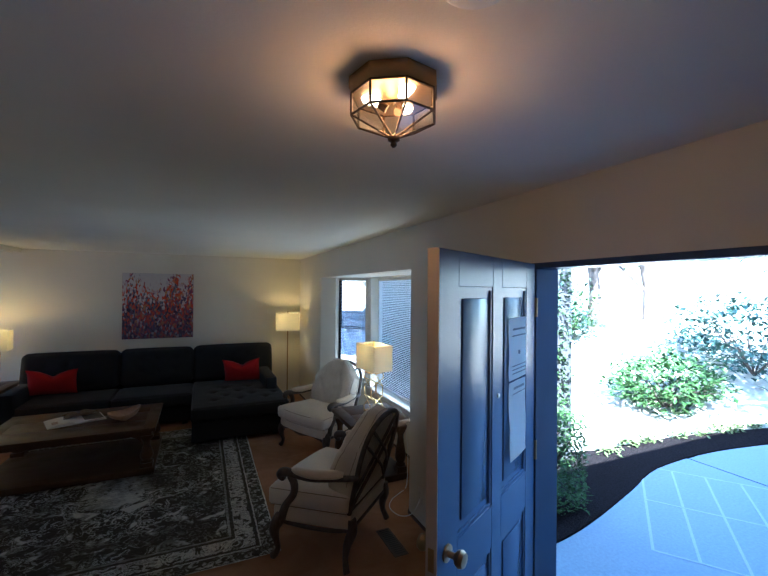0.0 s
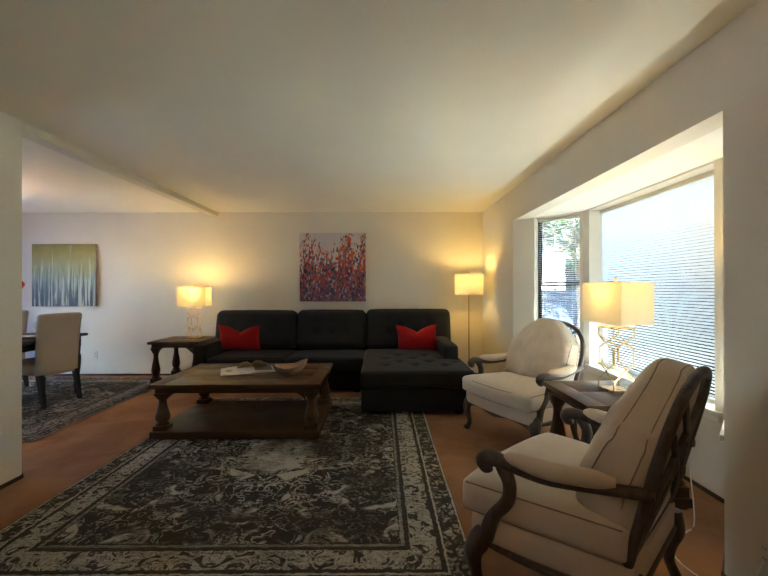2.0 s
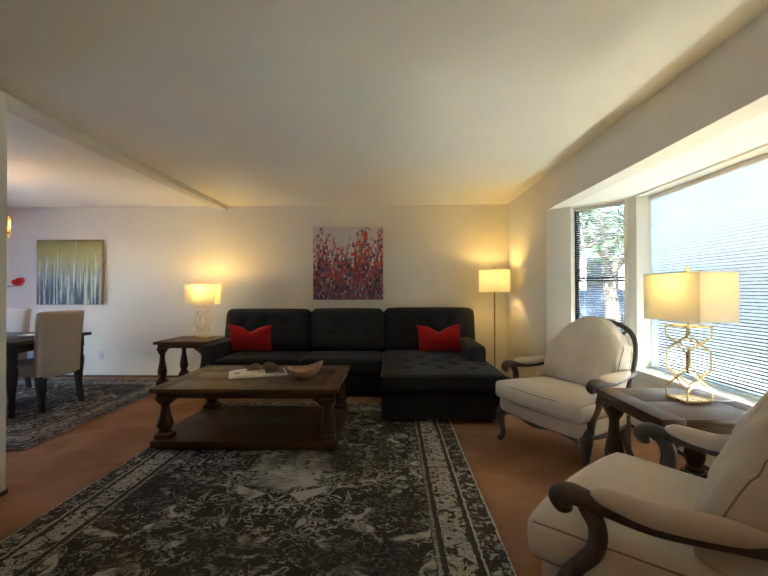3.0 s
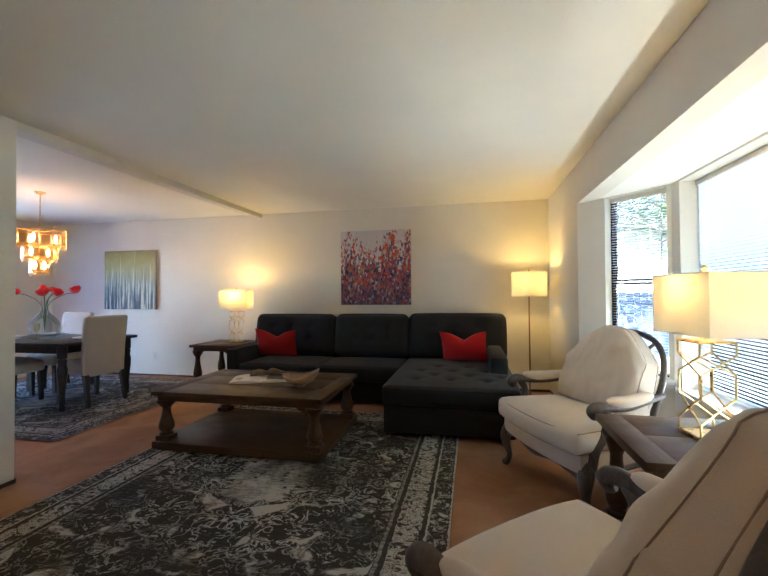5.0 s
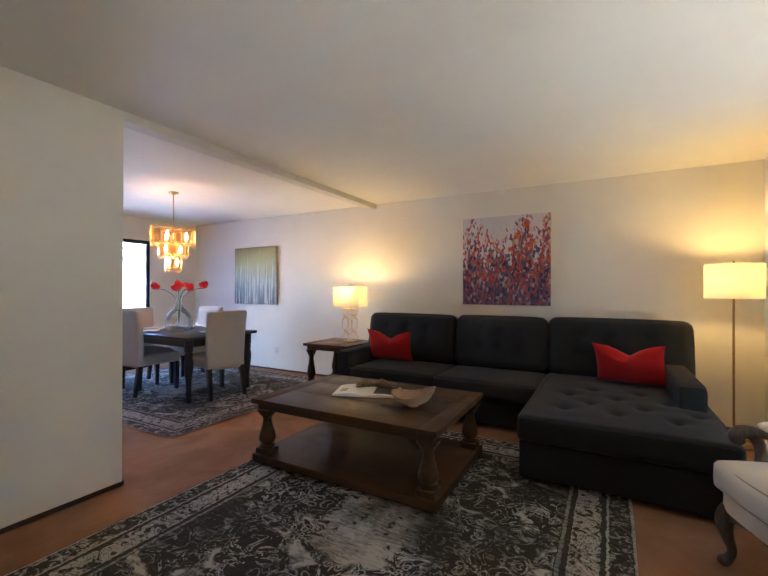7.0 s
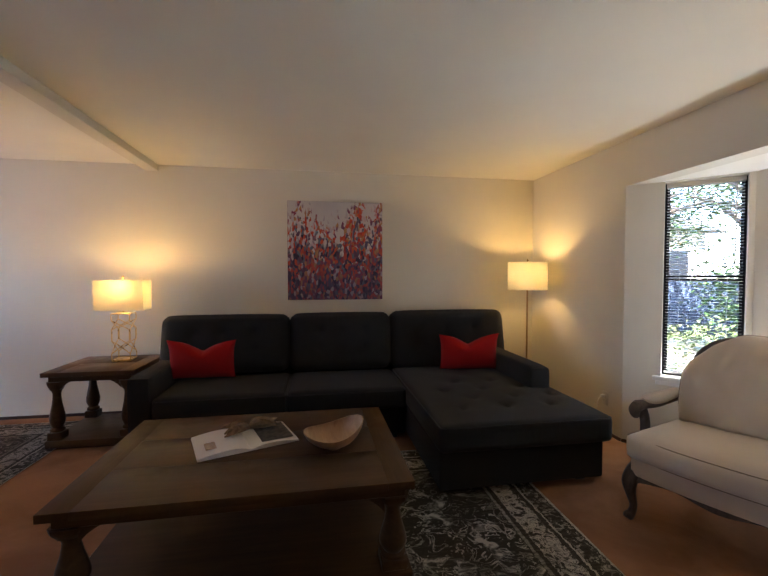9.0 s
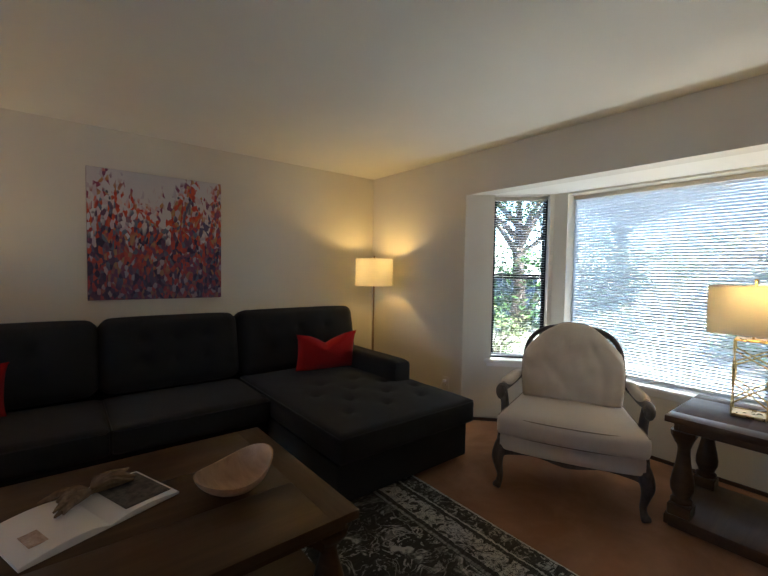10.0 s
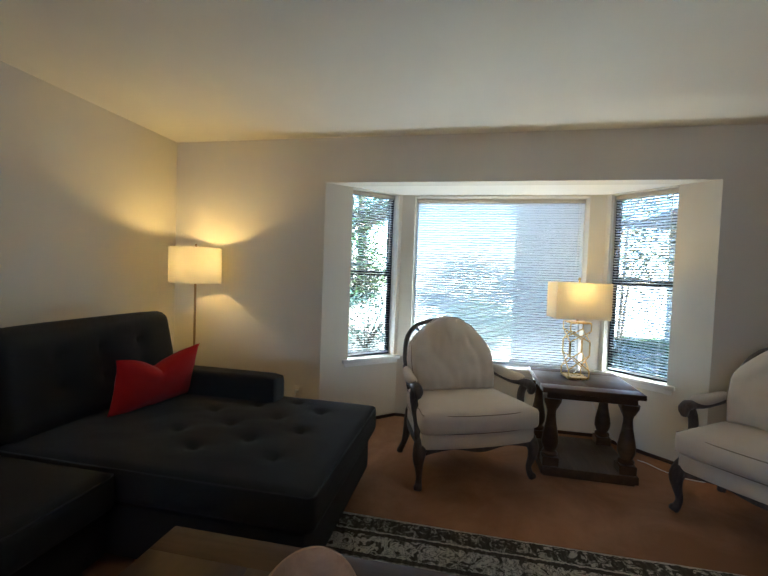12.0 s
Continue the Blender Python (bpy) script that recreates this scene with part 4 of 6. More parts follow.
def turned_table(name, label, category, m, w, d, top, leg_w, planks, group="", shelf_over=0.0):
    tb = thing(name, label, category, m, group)
    th = 0.034
    end = 0.115
    zt = top - th
    part("plank", bbox(-w / 2, -w / 2 + end, -d / 2, d / 2, zt, top, 0.0016), M_WOOD, tb)
    part("plank", bbox(w / 2 - end, w / 2, -d / 2, d / 2, zt, top, 0.0016), M_WOOD, tb)
    for i in range(planks):
        a, b = -d / 2 + d * i / planks, -d / 2 + d * (i + 1) / planks
        part("plank", bbox(-w / 2 + end + 0.0005, w / 2 - end - 0.0005, a, b, zt, top, 0.0005), M_WOODX, tb)
    ins = 0.035
    for y in (-d / 2 + ins, d / 2 - ins - 0.022):
        part("apron", bbox(-w / 2 + ins, w / 2 - ins, y, y + 0.022, zt - 0.045, zt, 0.002, 1), M_WOODX, tb)
    for x in (-w / 2 + ins, w / 2 - ins - 0.022):
        part("apron", bbox(x, x + 0.022, -d / 2 + ins + 0.022, d / 2 - ins - 0.022, zt - 0.045, zt, 0.002, 1), M_WOOD, tb)
    sh = 0.07
    part("platform", bbox(-w / 2 - shelf_over, w / 2 + shelf_over, -d / 2 - shelf_over, d / 2 + shelf_over, 0.016, sh, 0.006), M_WOODX, tb, "low platform shelf")
    part("platform_foot", bbox(-w / 2 + 0.03, w / 2 - 0.03, -d / 2 + 0.03, d / 2 - 0.03, 0.0, 0.016, 0.002, 1), M_WOOD, tb)
    first = None
    lx, ly = w / 2 - ins - leg_w / 2 + 0.012, d / 2 - ins - leg_w / 2 + 0.012
    for sx in (-1, 1):
        for sy in (-1, 1):
            mm = pose(sx * lx, sy * ly, sh)
            if first is None:
                first = part("leg", baluster(zt - 0.045 - sh, leg_w), M_WOOD, tb, m=mm)
            else:
                again(first, tb, mm)
    # curved brackets where the legs meet the apron
    for sx in (-1, 1):
        for sy in (-1, 1):
            bm = bmesh.new()
            prof = [(0, 0), (0.075, 0), (0.055, -0.012), (0.028, -0.032), (0.0, -0.062)]
            a = [bm.verts.new((sx * (lx - leg_w / 2 + 0.012 - px), sy * (d / 2 - ins - 0.002), zt - 0.045 + pz)) for px, pz in prof]
            b = [bm.verts.new((v.co.x, sy * (d / 2 - ins - 0.022), v.co.z)) for v in a]
            bm.faces.new(a); bm.faces.new(list(reversed(b)))
            for i in range(len(a)):
                j = (i + 1) % len(a)
                bm.faces.new((a[i], b[i], b[j], a[j]))
            part("bracket", bm, M_WOOD, tb, smooth=False)
    return tb


RUGTOP = 0.013
turned_table("coffee_table", "dark walnut coffee table with heavy turned legs on the rug", "coffee table", pose(-1.032, 5.075, RUGTOP, 0, 0, 0.4), 1.43, 0.98, 0.468, 0.115, 3, shelf_over=-0.005)
END_M = pose(-2.475, 6.72, 0, 0, 0, 0)
SIDE_M = pose(1.695, 3.81, 0, 0, 0, 0)
turned_table("end_table", "dark walnut end table with turned legs beside the sofa", "end table", END_M, 0.66, 0.66, 0.605, 0.10, 2, "turned end tables", -0.012)
turned_table("side_table", "dark walnut side table with turned legs in the bay", "end table", SIDE_M, 0.63, 0.63, 0.612, 0.105, 2, "turned end tables", -0.012)


# ---- lamps ----
def lattice_lamp(label, m):
    lamp = thing("table_lamp", label, "lamp", m, "gold lattice table lamps")
    w, h, z0 = 0.145, 0.40, 0.012
    hw = w / 2
    part("base_plate", bbox(-hw, hw, -hw, hw, 0.0, 0.012, 0.002, 1), M_GOLD, lamp)

    def face(rot):
        bm = bmesh.new()
        r = 0.0042
        y = hw
        segs = [((-hw, 0.0), (-hw, 0.055)), ((hw, 0.0), (hw, 0.055)), ((-hw, 0.055), (0.5 * hw, 0.145)), ((hw, 0.055), (-0.5 * hw, 0.145)),
                ((0.5 * hw, 0.145), (0.93 * hw, 0.165)), ((-0.5 * hw, 0.145), (-0.93 * hw, 0.165)),
                ((0.93 * hw, 0.165), (0.93 * hw, 0.265)), ((-0.93 * hw, 0.165), (-0.93 * hw, 0.265)),
                ((0.93 * hw, 0.265), (-hw, 0.345)), ((-0.93 * hw, 0.265), (hw, 0.345)),
                ((-hw, 0.345), (-hw, h)), ((hw, 0.345), (hw, h)), ((-hw, 0.0), (hw, 0.0)), ((-hw, h), (hw, h))]
        for (xa, za), (xb, zb) in segs:
            tube([(xa, y, z0 + za), (xb, y, z0 + zb)], r, 6, bm)
        return part("lattice_face", bm, M_GOLD, lamp, m=pose(0, 0, 0, 0, 0, rot))

    for rot in (0, 90, 180, 270):
        face(rot)
    part("cap_plate", bbox(-hw, hw, -hw, hw, z0 + h, z0 + h + 0.008, 0.002, 1), M_GOLD, lamp)
    part("stem", tube([(0, 0, z0 + h), (0, 0, 0.735)], 0.006, 8), M_GOLD, lamp)
    part("finial", lathe([(0.006, 0.70), (0.006, 0.722), (0.011, 0.730), (0.009, 0.742), (0.002, 0.746)], 12), M_GOLD, lamp)
    a, b, s0, s1 = 0.192, 0.110, 0.445, 0.705
    bm = bmesh.new()
    rings = [[bm.verts.new((x, y, z)) for x, y in ((-p, -q), (p, -q), (p, q), (-p, q))] for p, q, z in ((a, b, s0), (a, b, s1), (a - 0.002, b - 0.002, s1), (a - 0.002, b - 0.002, s0))]
    for lo, hi in zip(rings, rings[1:] + rings[:1]):
        for i in range(4):
            bm.faces.new((lo[i], lo[(i + 1) % 4], hi[(i + 1) % 4], hi[i]))
    part("shade", bm, M_SHADE, lamp, "rectangular cream fabric shade", smooth=False)
    for z in (s0, s1):
        pts = [(-a, -b, z), (a, -b, z), (a, b, z), (-a, b, z)]
        part("shade_trim", tube(pts, 0.0025, 6, closed=True), M_SHADE, lamp)
    part("spider", tube([(-a, 0, s1 - 0.02), (a, 0, s1 - 0.02)], 0.002, 6), M_GOLD, lamp)
    part("bulb", lathe([(0.012, 0.545), (0.014, 0.560), (0.026, 0.585), (0.028, 0.602), (0.018, 0.620), (0.004, 0.627)], 14), M_PLASTICW, lamp)
    return lamp


lattice_lamp("gold lattice lamp with a lit cream shade on the end table", pose(-2.40, 6.83, 0.606, 0, 0, 3))
lattice_lamp("gold lattice table lamp with a cream shade on the side table", pose(1.75, 3.84, 0.613, 0, 0, 97))

fl = thing("floor_lamp", "slim brass floor lamp with a lit cream drum shade", "lamp", pose(1.42, 6.80, 0))
part("base_plate", lathe([(0.13, 0), (0.13, 0.012), (0.12, 0.018), (0.02, 0.022)], 32), M_BRASS, fl)
part("pole", tube([(0, 0, 0.02), (0, 0, 1.24)], 0.009, 10), M_BRASS, fl)
part("stem", tube([(0, 0, 1.20), (0, 0, 1.495)], 0.005, 8), M_BRASS, fl)
bm = bmesh.new()
for r, flip in ((0.195, 1), (0.193, -1)):
    a = [bm.verts.new((r * math.cos(t), r * math.sin(t), 1.205)) for t in (2 * math.pi * i / 48 for i in range(48))]
    b = [bm.verts.new((r * math.cos(t), r * math.sin(t), 1.487)) for t in (2 * math.pi * i / 48 for i in range(48))]
    for i in range(48):
        j = (i + 1) % 48
        bm.faces.new((a[i], a[j], b[j], b[i]))
part("shade", bm, M_SHADE, fl, "cream fabric drum shade")
part("finial", lathe([(0.004, 1.49), (0.009, 1.50), (0.009, 1.512), (0.002, 1.520)], 12), M_BRASS, fl)
part("spider", tube([(-0.194, 0, 1.47), (0.194, 0, 1.47)], 0.002, 6), M_BRASS, fl)
part("bulb", lathe([(0.012, 1.27), (0.014, 1.29), (0.028, 1.325), (0.030, 1.345), (0.020, 1.368), (0.004, 1.375)], 14), M_PLASTICW, fl)


# ---- paintings ----
def canvas(name, label, material, place, w, h):
    p = thing(name, label, "painting", pose(*place))
    part("canvas_sides", bbox(-w / 2, w / 2, -0.018, 0.018, -h / 2, h / 2, 0.004), M_CANVAS, p)
    part("painted_face", box(bmesh.new(), -w / 2 + 0.003, w / 2 - 0.003, -0.021, -0.019, -h / 2 + 0.003, h / 2 - 0.003), material, p, smooth=False)
    return p


canvas("flower_painting", "unframed abstract canvas of red and plum flowers on pale grey", M_FLOWERS, (-0.52, Y_SOFA - 0.02, 1.607), 0.985, 1.02)
canvas("birch_painting", "unframed canvas of pale trunks under an olive haze", M_BIRCH, (-4.50, Y_SOFA - 0.02, 1.495), 0.945, 0.925)


# ---- armchairs: axes x to the chair's side, y forwards, feet on z = 0, front feet at y = 0 ----
def outline_slab(outline, z0, z1, bevel=0.006):
    """A slab from a plan outline of (x, y) points."""
    bm = bmesh.new()
    a = [bm.verts.new((x, y, z0)) for x, y in outline]
    b = [bm.verts.new((x, y, z1)) for x, y in outline]
    bm.faces.new(list(reversed(a))); bm.faces.new(b)
    for i in range(len(a)):
        j = (i + 1) % len(a)
        bm.faces.new((a[i], a[j], b[j], b[i]))
    if bevel:
        bmesh.ops.bevel(bm, geom=[e for e in bm.edges if abs(e.verts[0].co.z - e.verts[1].co.z) < 1e-6], offset=bevel, segments=2, affect="EDGES")
    return bm


def taper(bm, d, front, back):
    """Narrows a cushion towards its back and bows its front."""
    for v in bm.verts:
        t = (v.co.y + d / 2) / d
        k = back + (front - back) * t
        v.co.x *= k
        if t > 0.5:
            v.co.y += 0.035 * (t - 0.5) * 2 * (1 - (2 * v.co.x / 0.8) ** 2)
    return bm


BACK_THICK = 0.185


def back_cover(u, w, face, seed):
    """A point of the loose back cushion: u across and w up from -1 to 1, face from -1 (behind) to 1 (before). Its top is thin and rounded."""
    x, y = u * 0.325, w * 0.250
    if w > 0:
        x *= 1 - 0.04 * w - 0.11 * w ** 4
        y += 0.052 * (1 - u * u) * w - 0.130 * w * abs(u) ** 2.4
    else:
        x *= 1 - 0.06 * w * w
    body = (1 - u ** 4) * (1 - w ** 4)
    up = (w + 1) / 2
    z = BACK_THICK / 2 * (1 + face) * (1 - 0.42 * up ** 2)
    z += 0.048 * body * max(0, face) * (1 - 0.5 * up) + 0.010 * body * min(0, face)
    z += 0.012 * noise.noise(Vector((u * 2.2, w * 2.2, 2.0 + seed * 9))) + 0.007 * noise.noise(Vector((u * 6, w * 3.0, 5.0 + seed * 90)))
    y += 0.012 * max(abs(u), abs(w)) ** 8 * noise.noise(Vector((u * 3.5, w * 3.5, seed * 7)))
    if face > 0.2:
        for u0, tilt, w0 in ((-0.42, 0.30, 0.35), (-0.12, -0.15, 0.62), (0.16, 0.10, 0.55), (0.34, -0.25, 0.40), (0.52, 0.2, 0.1)):
            z -= 0.008 * body * math.exp(-((u - u0 - seed - tilt * (w - w0)) / 0.08) ** 2) * math.exp(-((w - w0) / 0.30) ** 2)
    return x, y, z


def armchair(label, m, seed=0.0):
    ch = thing("armchair", label, "armchair", m, "cream armchairs by the bay")
    # legs: cabriole in front, swept behind
    for s in (-1, 1):
        pts = [(s * 0.372, -0.030, 0.300, 0.040), (s * 0.386, -0.008, 0.262, 0.046), (s * 0.404, 0.014, 0.205, 0.038), (s * 0.398, 0.006, 0.135, 0.025), (s * 0.390, -0.008, 0.075, 0.019), (s * 0.395, 0.002, 0.035, 0.021), (s * 0.404, 0.018, 0.016, 0.027), (s * 0.408, 0.026, 0.004, 0.020)]
        part("front_leg", tube(smooth_path(pts, 4), 0.02, 10), M_GREYWOOD, ch, "carved cabriole leg")
        pts = [(s * 0.290, -0.535, 0.33, 0.030), (s * 0.290, -0.540, 0.25, 0.036), (s * 0.310, -0.515, 0.17, 0.030), (s * 0.330, -0.510, 0.09, 0.021), (s * 0.350, -0.525, 0.03, 0.022), (s * 0.356, -0.535, 0.004, 0.024)]
        part("rear_leg", tube(smooth_path(pts, 4), 0.02, 10), M_GREYWOOD, ch)
    # apron with a scalloped foot
    bm = bmesh.new()
    top, bot, n = [], [], 24
    for i in range(n + 1):
        u = 2 * i / n - 1
        x = u * 0.37
        y = 0.024 + 0.034 * (1 - u * u)
        zb = 0.246 - 0.016 * math.exp(-(u / 0.24) ** 2) + 0.012 * math.exp(-((abs(u) - 0.5) / 0.2) ** 2) - 0.030 * abs(u) ** 6
        top.append((x, y, 0.284)); bot.append((x, y, zb))
    quadf = [[bm.verts.new(p) for p in row] for row in (top, bot)]
    quadb = [[bm.verts.new((p[0], p[1] - 0.03, p[2])) for p in row] for row in (top, bot)]
    for i in range(n):
        bm.faces.new((quadf[0][i], quadf[1][i], quadf[1][i + 1], quadf[0][i + 1]))
        bm.faces.new((quadb[0][i], quadb[0][i + 1], quadb[1][i + 1], quadb[1][i]))
        bm.faces.new((quadf[1][i], quadb[1][i], quadb[1][i + 1], quadf[1][i + 1]))
        bm.faces.new((quadf[0][i], quadf[0][i + 1], quadb[0][i + 1], quadb[0][i]))
    part("front_apron", bm, M_GREYWOOD, ch, "scalloped wooden apron")
    for s in (-1, 1):
        side = tube(smooth_path([(s * 0.378, -0.01, 0.254), (s * 0.366, -0.2, 0.246), (s * 0.336, -0.4, 0.246), (s * 0.298, -0.53, 0.256)], 4), 0.014, 8)
        part("side_rail", side, M_GREYWOOD, ch)
    part("back_rail", tube([(-0.30, -0.535, 0.27), (0.30, -0.535, 0.27)], 0.018, 8), M_GREYWOOD, ch)
    # upholstered deck and loose seat cushion
    d = 0.575
    part("seat_deck", taper(cushion(0.795, d, 0.108, 0.018, 0.003, cuts=(18, 14, 5)), d, 1.0, 0.78), M_CREAM, ch, "cream upholstered seat rail", m=pose(0, -0.255, 0.255))
    d2 = 0.60
    part("seat_cushion", taper(cushion(0.82, d2, 0.130, 0.032, 0.030, cuts=(26, 22, 6)), d2, 1.0, 0.78), M_CREAM, ch, "plump cream linen seat cushion", m=pose(0, -0.225, 0.360))
    for z in (0.370, 0.480):
        pts = [(-0.322, -0.51, z), (-0.393, 0.0, z), (-0.380, 0.048, z), (-0.2, 0.092, z), (0, 0.103, z), (0.2, 0.092, z), (0.380, 0.048, z), (0.393, 0.0, z), (0.322, -0.51, z)]
        part("piping", tube(smooth_path(pts, 3), 0.0032, 6), M_PIPING, ch, "brown piping")
    # back: an arched frame that leans backwards, crossed by curved splats, with a thick loose cushion before it
    lean = Matrix.Translation((0, -0.500, 0.30)) @ pose(0, 0, 0, 14, 0, 0)
    side_line = [(0.288, 0.0), (0.294, 0.14), (0.312, 0.32), (0.320, 0.44), (0.297, 0.565), (0.225, 0.652), (0.110, 0.692)]
    arch = [(-x, 0, z) for x, z in side_line] + [(0, 0, 0.702)] + [(x, 0, z) for x, z in reversed(side_line)]
    part("back_frame", tube(smooth_path(arch, 4), 0.018, 10), M_GREYWOOD, ch, "arched weathered wood back frame", m=lean)
    for s in (-1, 1):
        for lift in (0.0, 0.13):
            cur = [(s * 0.30, -0.004, 0.08 + lift), (s * 0.19, -0.012, 0.20 + lift), (s * 0.05, -0.014, 0.31 + lift), (s * -0.10, -0.012, 0.42 + lift), (s * -0.235, -0.006, 0.52 + lift)]
            part("back_splat", tube(smooth_path(cur, 5), 0.011, 8), M_GREYWOOD, ch, m=lean)
    part("back_stretcher", tube([(-0.295, 0, 0.085), (0.295, 0, 0.085)], 0.014, 8), M_GREYWOOD, ch, m=lean)
    # cushion axes: x across, y up the back, z towards the sitter
    cb = cushion(2.0, 2.0, BACK_THICK, 0.065, 0.0, (), cuts=(56, 50, 8))
    for v in cb.verts:
        v.co = back_cover(max(-1, min(1, v.co.x)), max(-1, min(1, v.co.y)), v.co.z / (BACK_THICK / 2) - 1, seed)
    seat_of_back = lean @ Matrix.Translation((0, 0.020, 0.412)) @ Matrix(((1, 0, 0, 0), (0, 0, 1, 0), (0, 1, 0, 0), (0, 0, 0, 1)))
    part("back_cushion", cb, M_CREAM, ch, "rumpled cream linen back cushion", m=seat_of_back)
    for face in (-0.62, 0.68):
        ring = []
        for i in range(64):
            a = 2 * math.pi * i / 64
            cx, sy = math.cos(a), math.sin(a)
            k = 0.995 / (abs(cx) ** 7 + abs(sy) ** 7) ** (1 / 7)
            ring.append(back_cover(cx * k, sy * k, face, seed))
        part("piping", tube(ring, 0.0026, 6, closed=True), M_PIPING, ch, "brown piping", m=seat_of_back)
    # arms: a scrolled wooden rail with a padded top, on a curved post
    for s in (-1, 1):
        rail = [(s * 0.318, -0.600, 0.628, 0.020), (s * 0.352, -0.44, 0.612, 0.022), (s * 0.385, -0.28, 0.600, 0.025), (s * 0.400, -0.14, 0.612, 0.027), (s * 0.404, -0.070, 0.616, 0.032), (s * 0.405, -0.035, 0.598, 0.030), (s * 0.405, -0.048, 0.570, 0.021), (s * 0.405, -0.072, 0.576, 0.012)]
        part("arm_rail", tube(smooth_path(rail, 5), 0.02, 10), M_GREYWOOD, ch, "scrolled wooden arm")
        post = [(s * 0.402, -0.115, 0.598, 0.026), (s * 0.398, -0.145, 0.54, 0.026), (s * 0.388, -0.130, 0.46, 0.026), (s * 0.386, -0.070, 0.38, 0.028), (s * 0.388, -0.035, 0.285, 0.033)]
        part("arm_post", tube(smooth_path(post, 5), 0.02, 10), M_GREYWOOD, ch)
        pad = [(s * 0.340, -0.495, 0.640, 0.018), (s * 0.358, -0.43, 0.638, 0.031), (s * 0.384, -0.28, 0.628, 0.035), (s * 0.397, -0.17, 0.636, 0.029), (s * 0.400, -0.130, 0.636, 0.014)]
        part("arm_pad", tube(smooth_path(pad, 5), 0.02, 12), M_CREAM, ch, "cream padded armrest")
    return ch


def facing(front_mid, f):
    """A pose whose y axis looks along f, at the middle of the front feet."""
    f = Vector((*f, 0)).normalized()
    return Matrix.Translation((*front_mid, 0)) @ Matrix((Vector((f.y, -f.x, 0)), f, (0, 0, 1))).transposed().to_4x4()


armchair("cream linen armchair with a carved grey-brown wooden frame", facing((1.178, 4.546), (-0.901, -0.434)))
armchair("cream linen armchair with an open wooden lattice back", facing((0.886, 3.115), (-0.690, 0.724)), 0.135)


# ---- things on the coffee table ----
TT = RUGTOP + 0.468
bowl = bmesh.new()
n, rings = 48, 12
outer, inner = [], []
for shell, rr in ((outer, 1.0), (inner, 0.955)):
    for j in range(rings + 1):
        t = j / rings
        row = []
        for i in range(n):
            a = 2 * math.pi * i / n
            rim = 0.108 + 0.020 * math.cos(2 * a) + 0.024 * math.cos(a)
            ph = radians(80) * t
            rad = (0.032 + 0.124 * math.sin(ph)) * rr * (1 + 0.07 * t * math.cos(2 * a))
            z = 0.018 + (0.006 * (1 - t) if rr < 1 else 0) + (rim - 0.018) * (1 - math.cos(ph)) / (1 - math.cos(radians(80)))
            row.append(bowl.verts.new((rad * math.cos(a), rad * math.sin(a) * 0.98, z)))
        shell.append(row)
for shell in (outer, inner):
    for a, b in zip(shell, shell[1:]):
        for i in range(n):
            bowl.faces.new((a[i], a[(i + 1) % n], b[(i + 1) % n], b[i]))
for i in range(n):
    bowl.faces.new((outer[-1][i], outer[-1][(i + 1) % n], inner[-1][(i + 1) % n], inner[-1][i]))
bowl.faces.new(outer[0]); bowl.faces.new(inner[0])
for v in bowl.verts:
    v.co *= 0.93
bw = thing("wooden_bowl", "tan carved wooden bowl with a swooping rim on the coffee table", "bowl", pose(-0.64, 4.985, TT, 0, 0, 10))
part("bowl_body", bowl, M_BOWL, bw)
part("bowl_foot", lathe([(0.036, 0.0), (0.036, 0.012), (0.030, 0.0185)], 28), M_BOWL, bw)

M_PAGE = mat_paint("book_page", (0.74, 0.70, 0.64), 0.7, 0.05, 0.03)
M_PHOTO = ground_material("page_photograph", (0.03, 0.03, 0.03), (0.20, 0.17, 0.14), 30, 0.0, 0.4)
M_PHOTO2 = ground_material("page_vignette", (0.30, 0.20, 0.14), (0.60, 0.48, 0.38), 60, 0.0, 0.5)
M_SEED = mat_wood("dried_stem", (0.10, 0.06, 0.03), (0.32, 0.22, 0.12), (30, 30, 30), 0.8)
book = thing("open_magazine", "open magazine with photographs lying on the coffee table", "book", pose(-1.10, 5.15, TT, 0, 0, 21))


def page_block(s, w, d, z):
    bm = bmesh.new()
    cols = 12
    top, bot = [], []
    for i in range(cols + 1):
        u = i / cols
        h = z * (1 - 0.45 * u) * (0.35 + 0.65 * min(1, u * 5)) + 0.012 * math.sin(math.pi * u) * 0.9
        top.append([bm.verts.new((s * u * w, y, 0.002 + h)) for y in (-d / 2, d / 2)])
        bot.append([bm.verts.new((s * u * w, y, 0.001)) for y in (-d / 2, d / 2)])
    for i in range(cols):
        bm.faces.new((top[i][0], top[i + 1][0], top[i + 1][1], top[i][1]))
        bm.faces.new((bot[i][0], bot[i][1], bot[i + 1][1], bot[i + 1][0]))
        for k in (0, 1):
            bm.faces.new((top[i][k], bot[i][k], bot[i + 1][k], top[i + 1][k]))
    bm.faces.new((top[-1][0], bot[-1][0], bot[-1][1], top[-1][1]))
    return bm


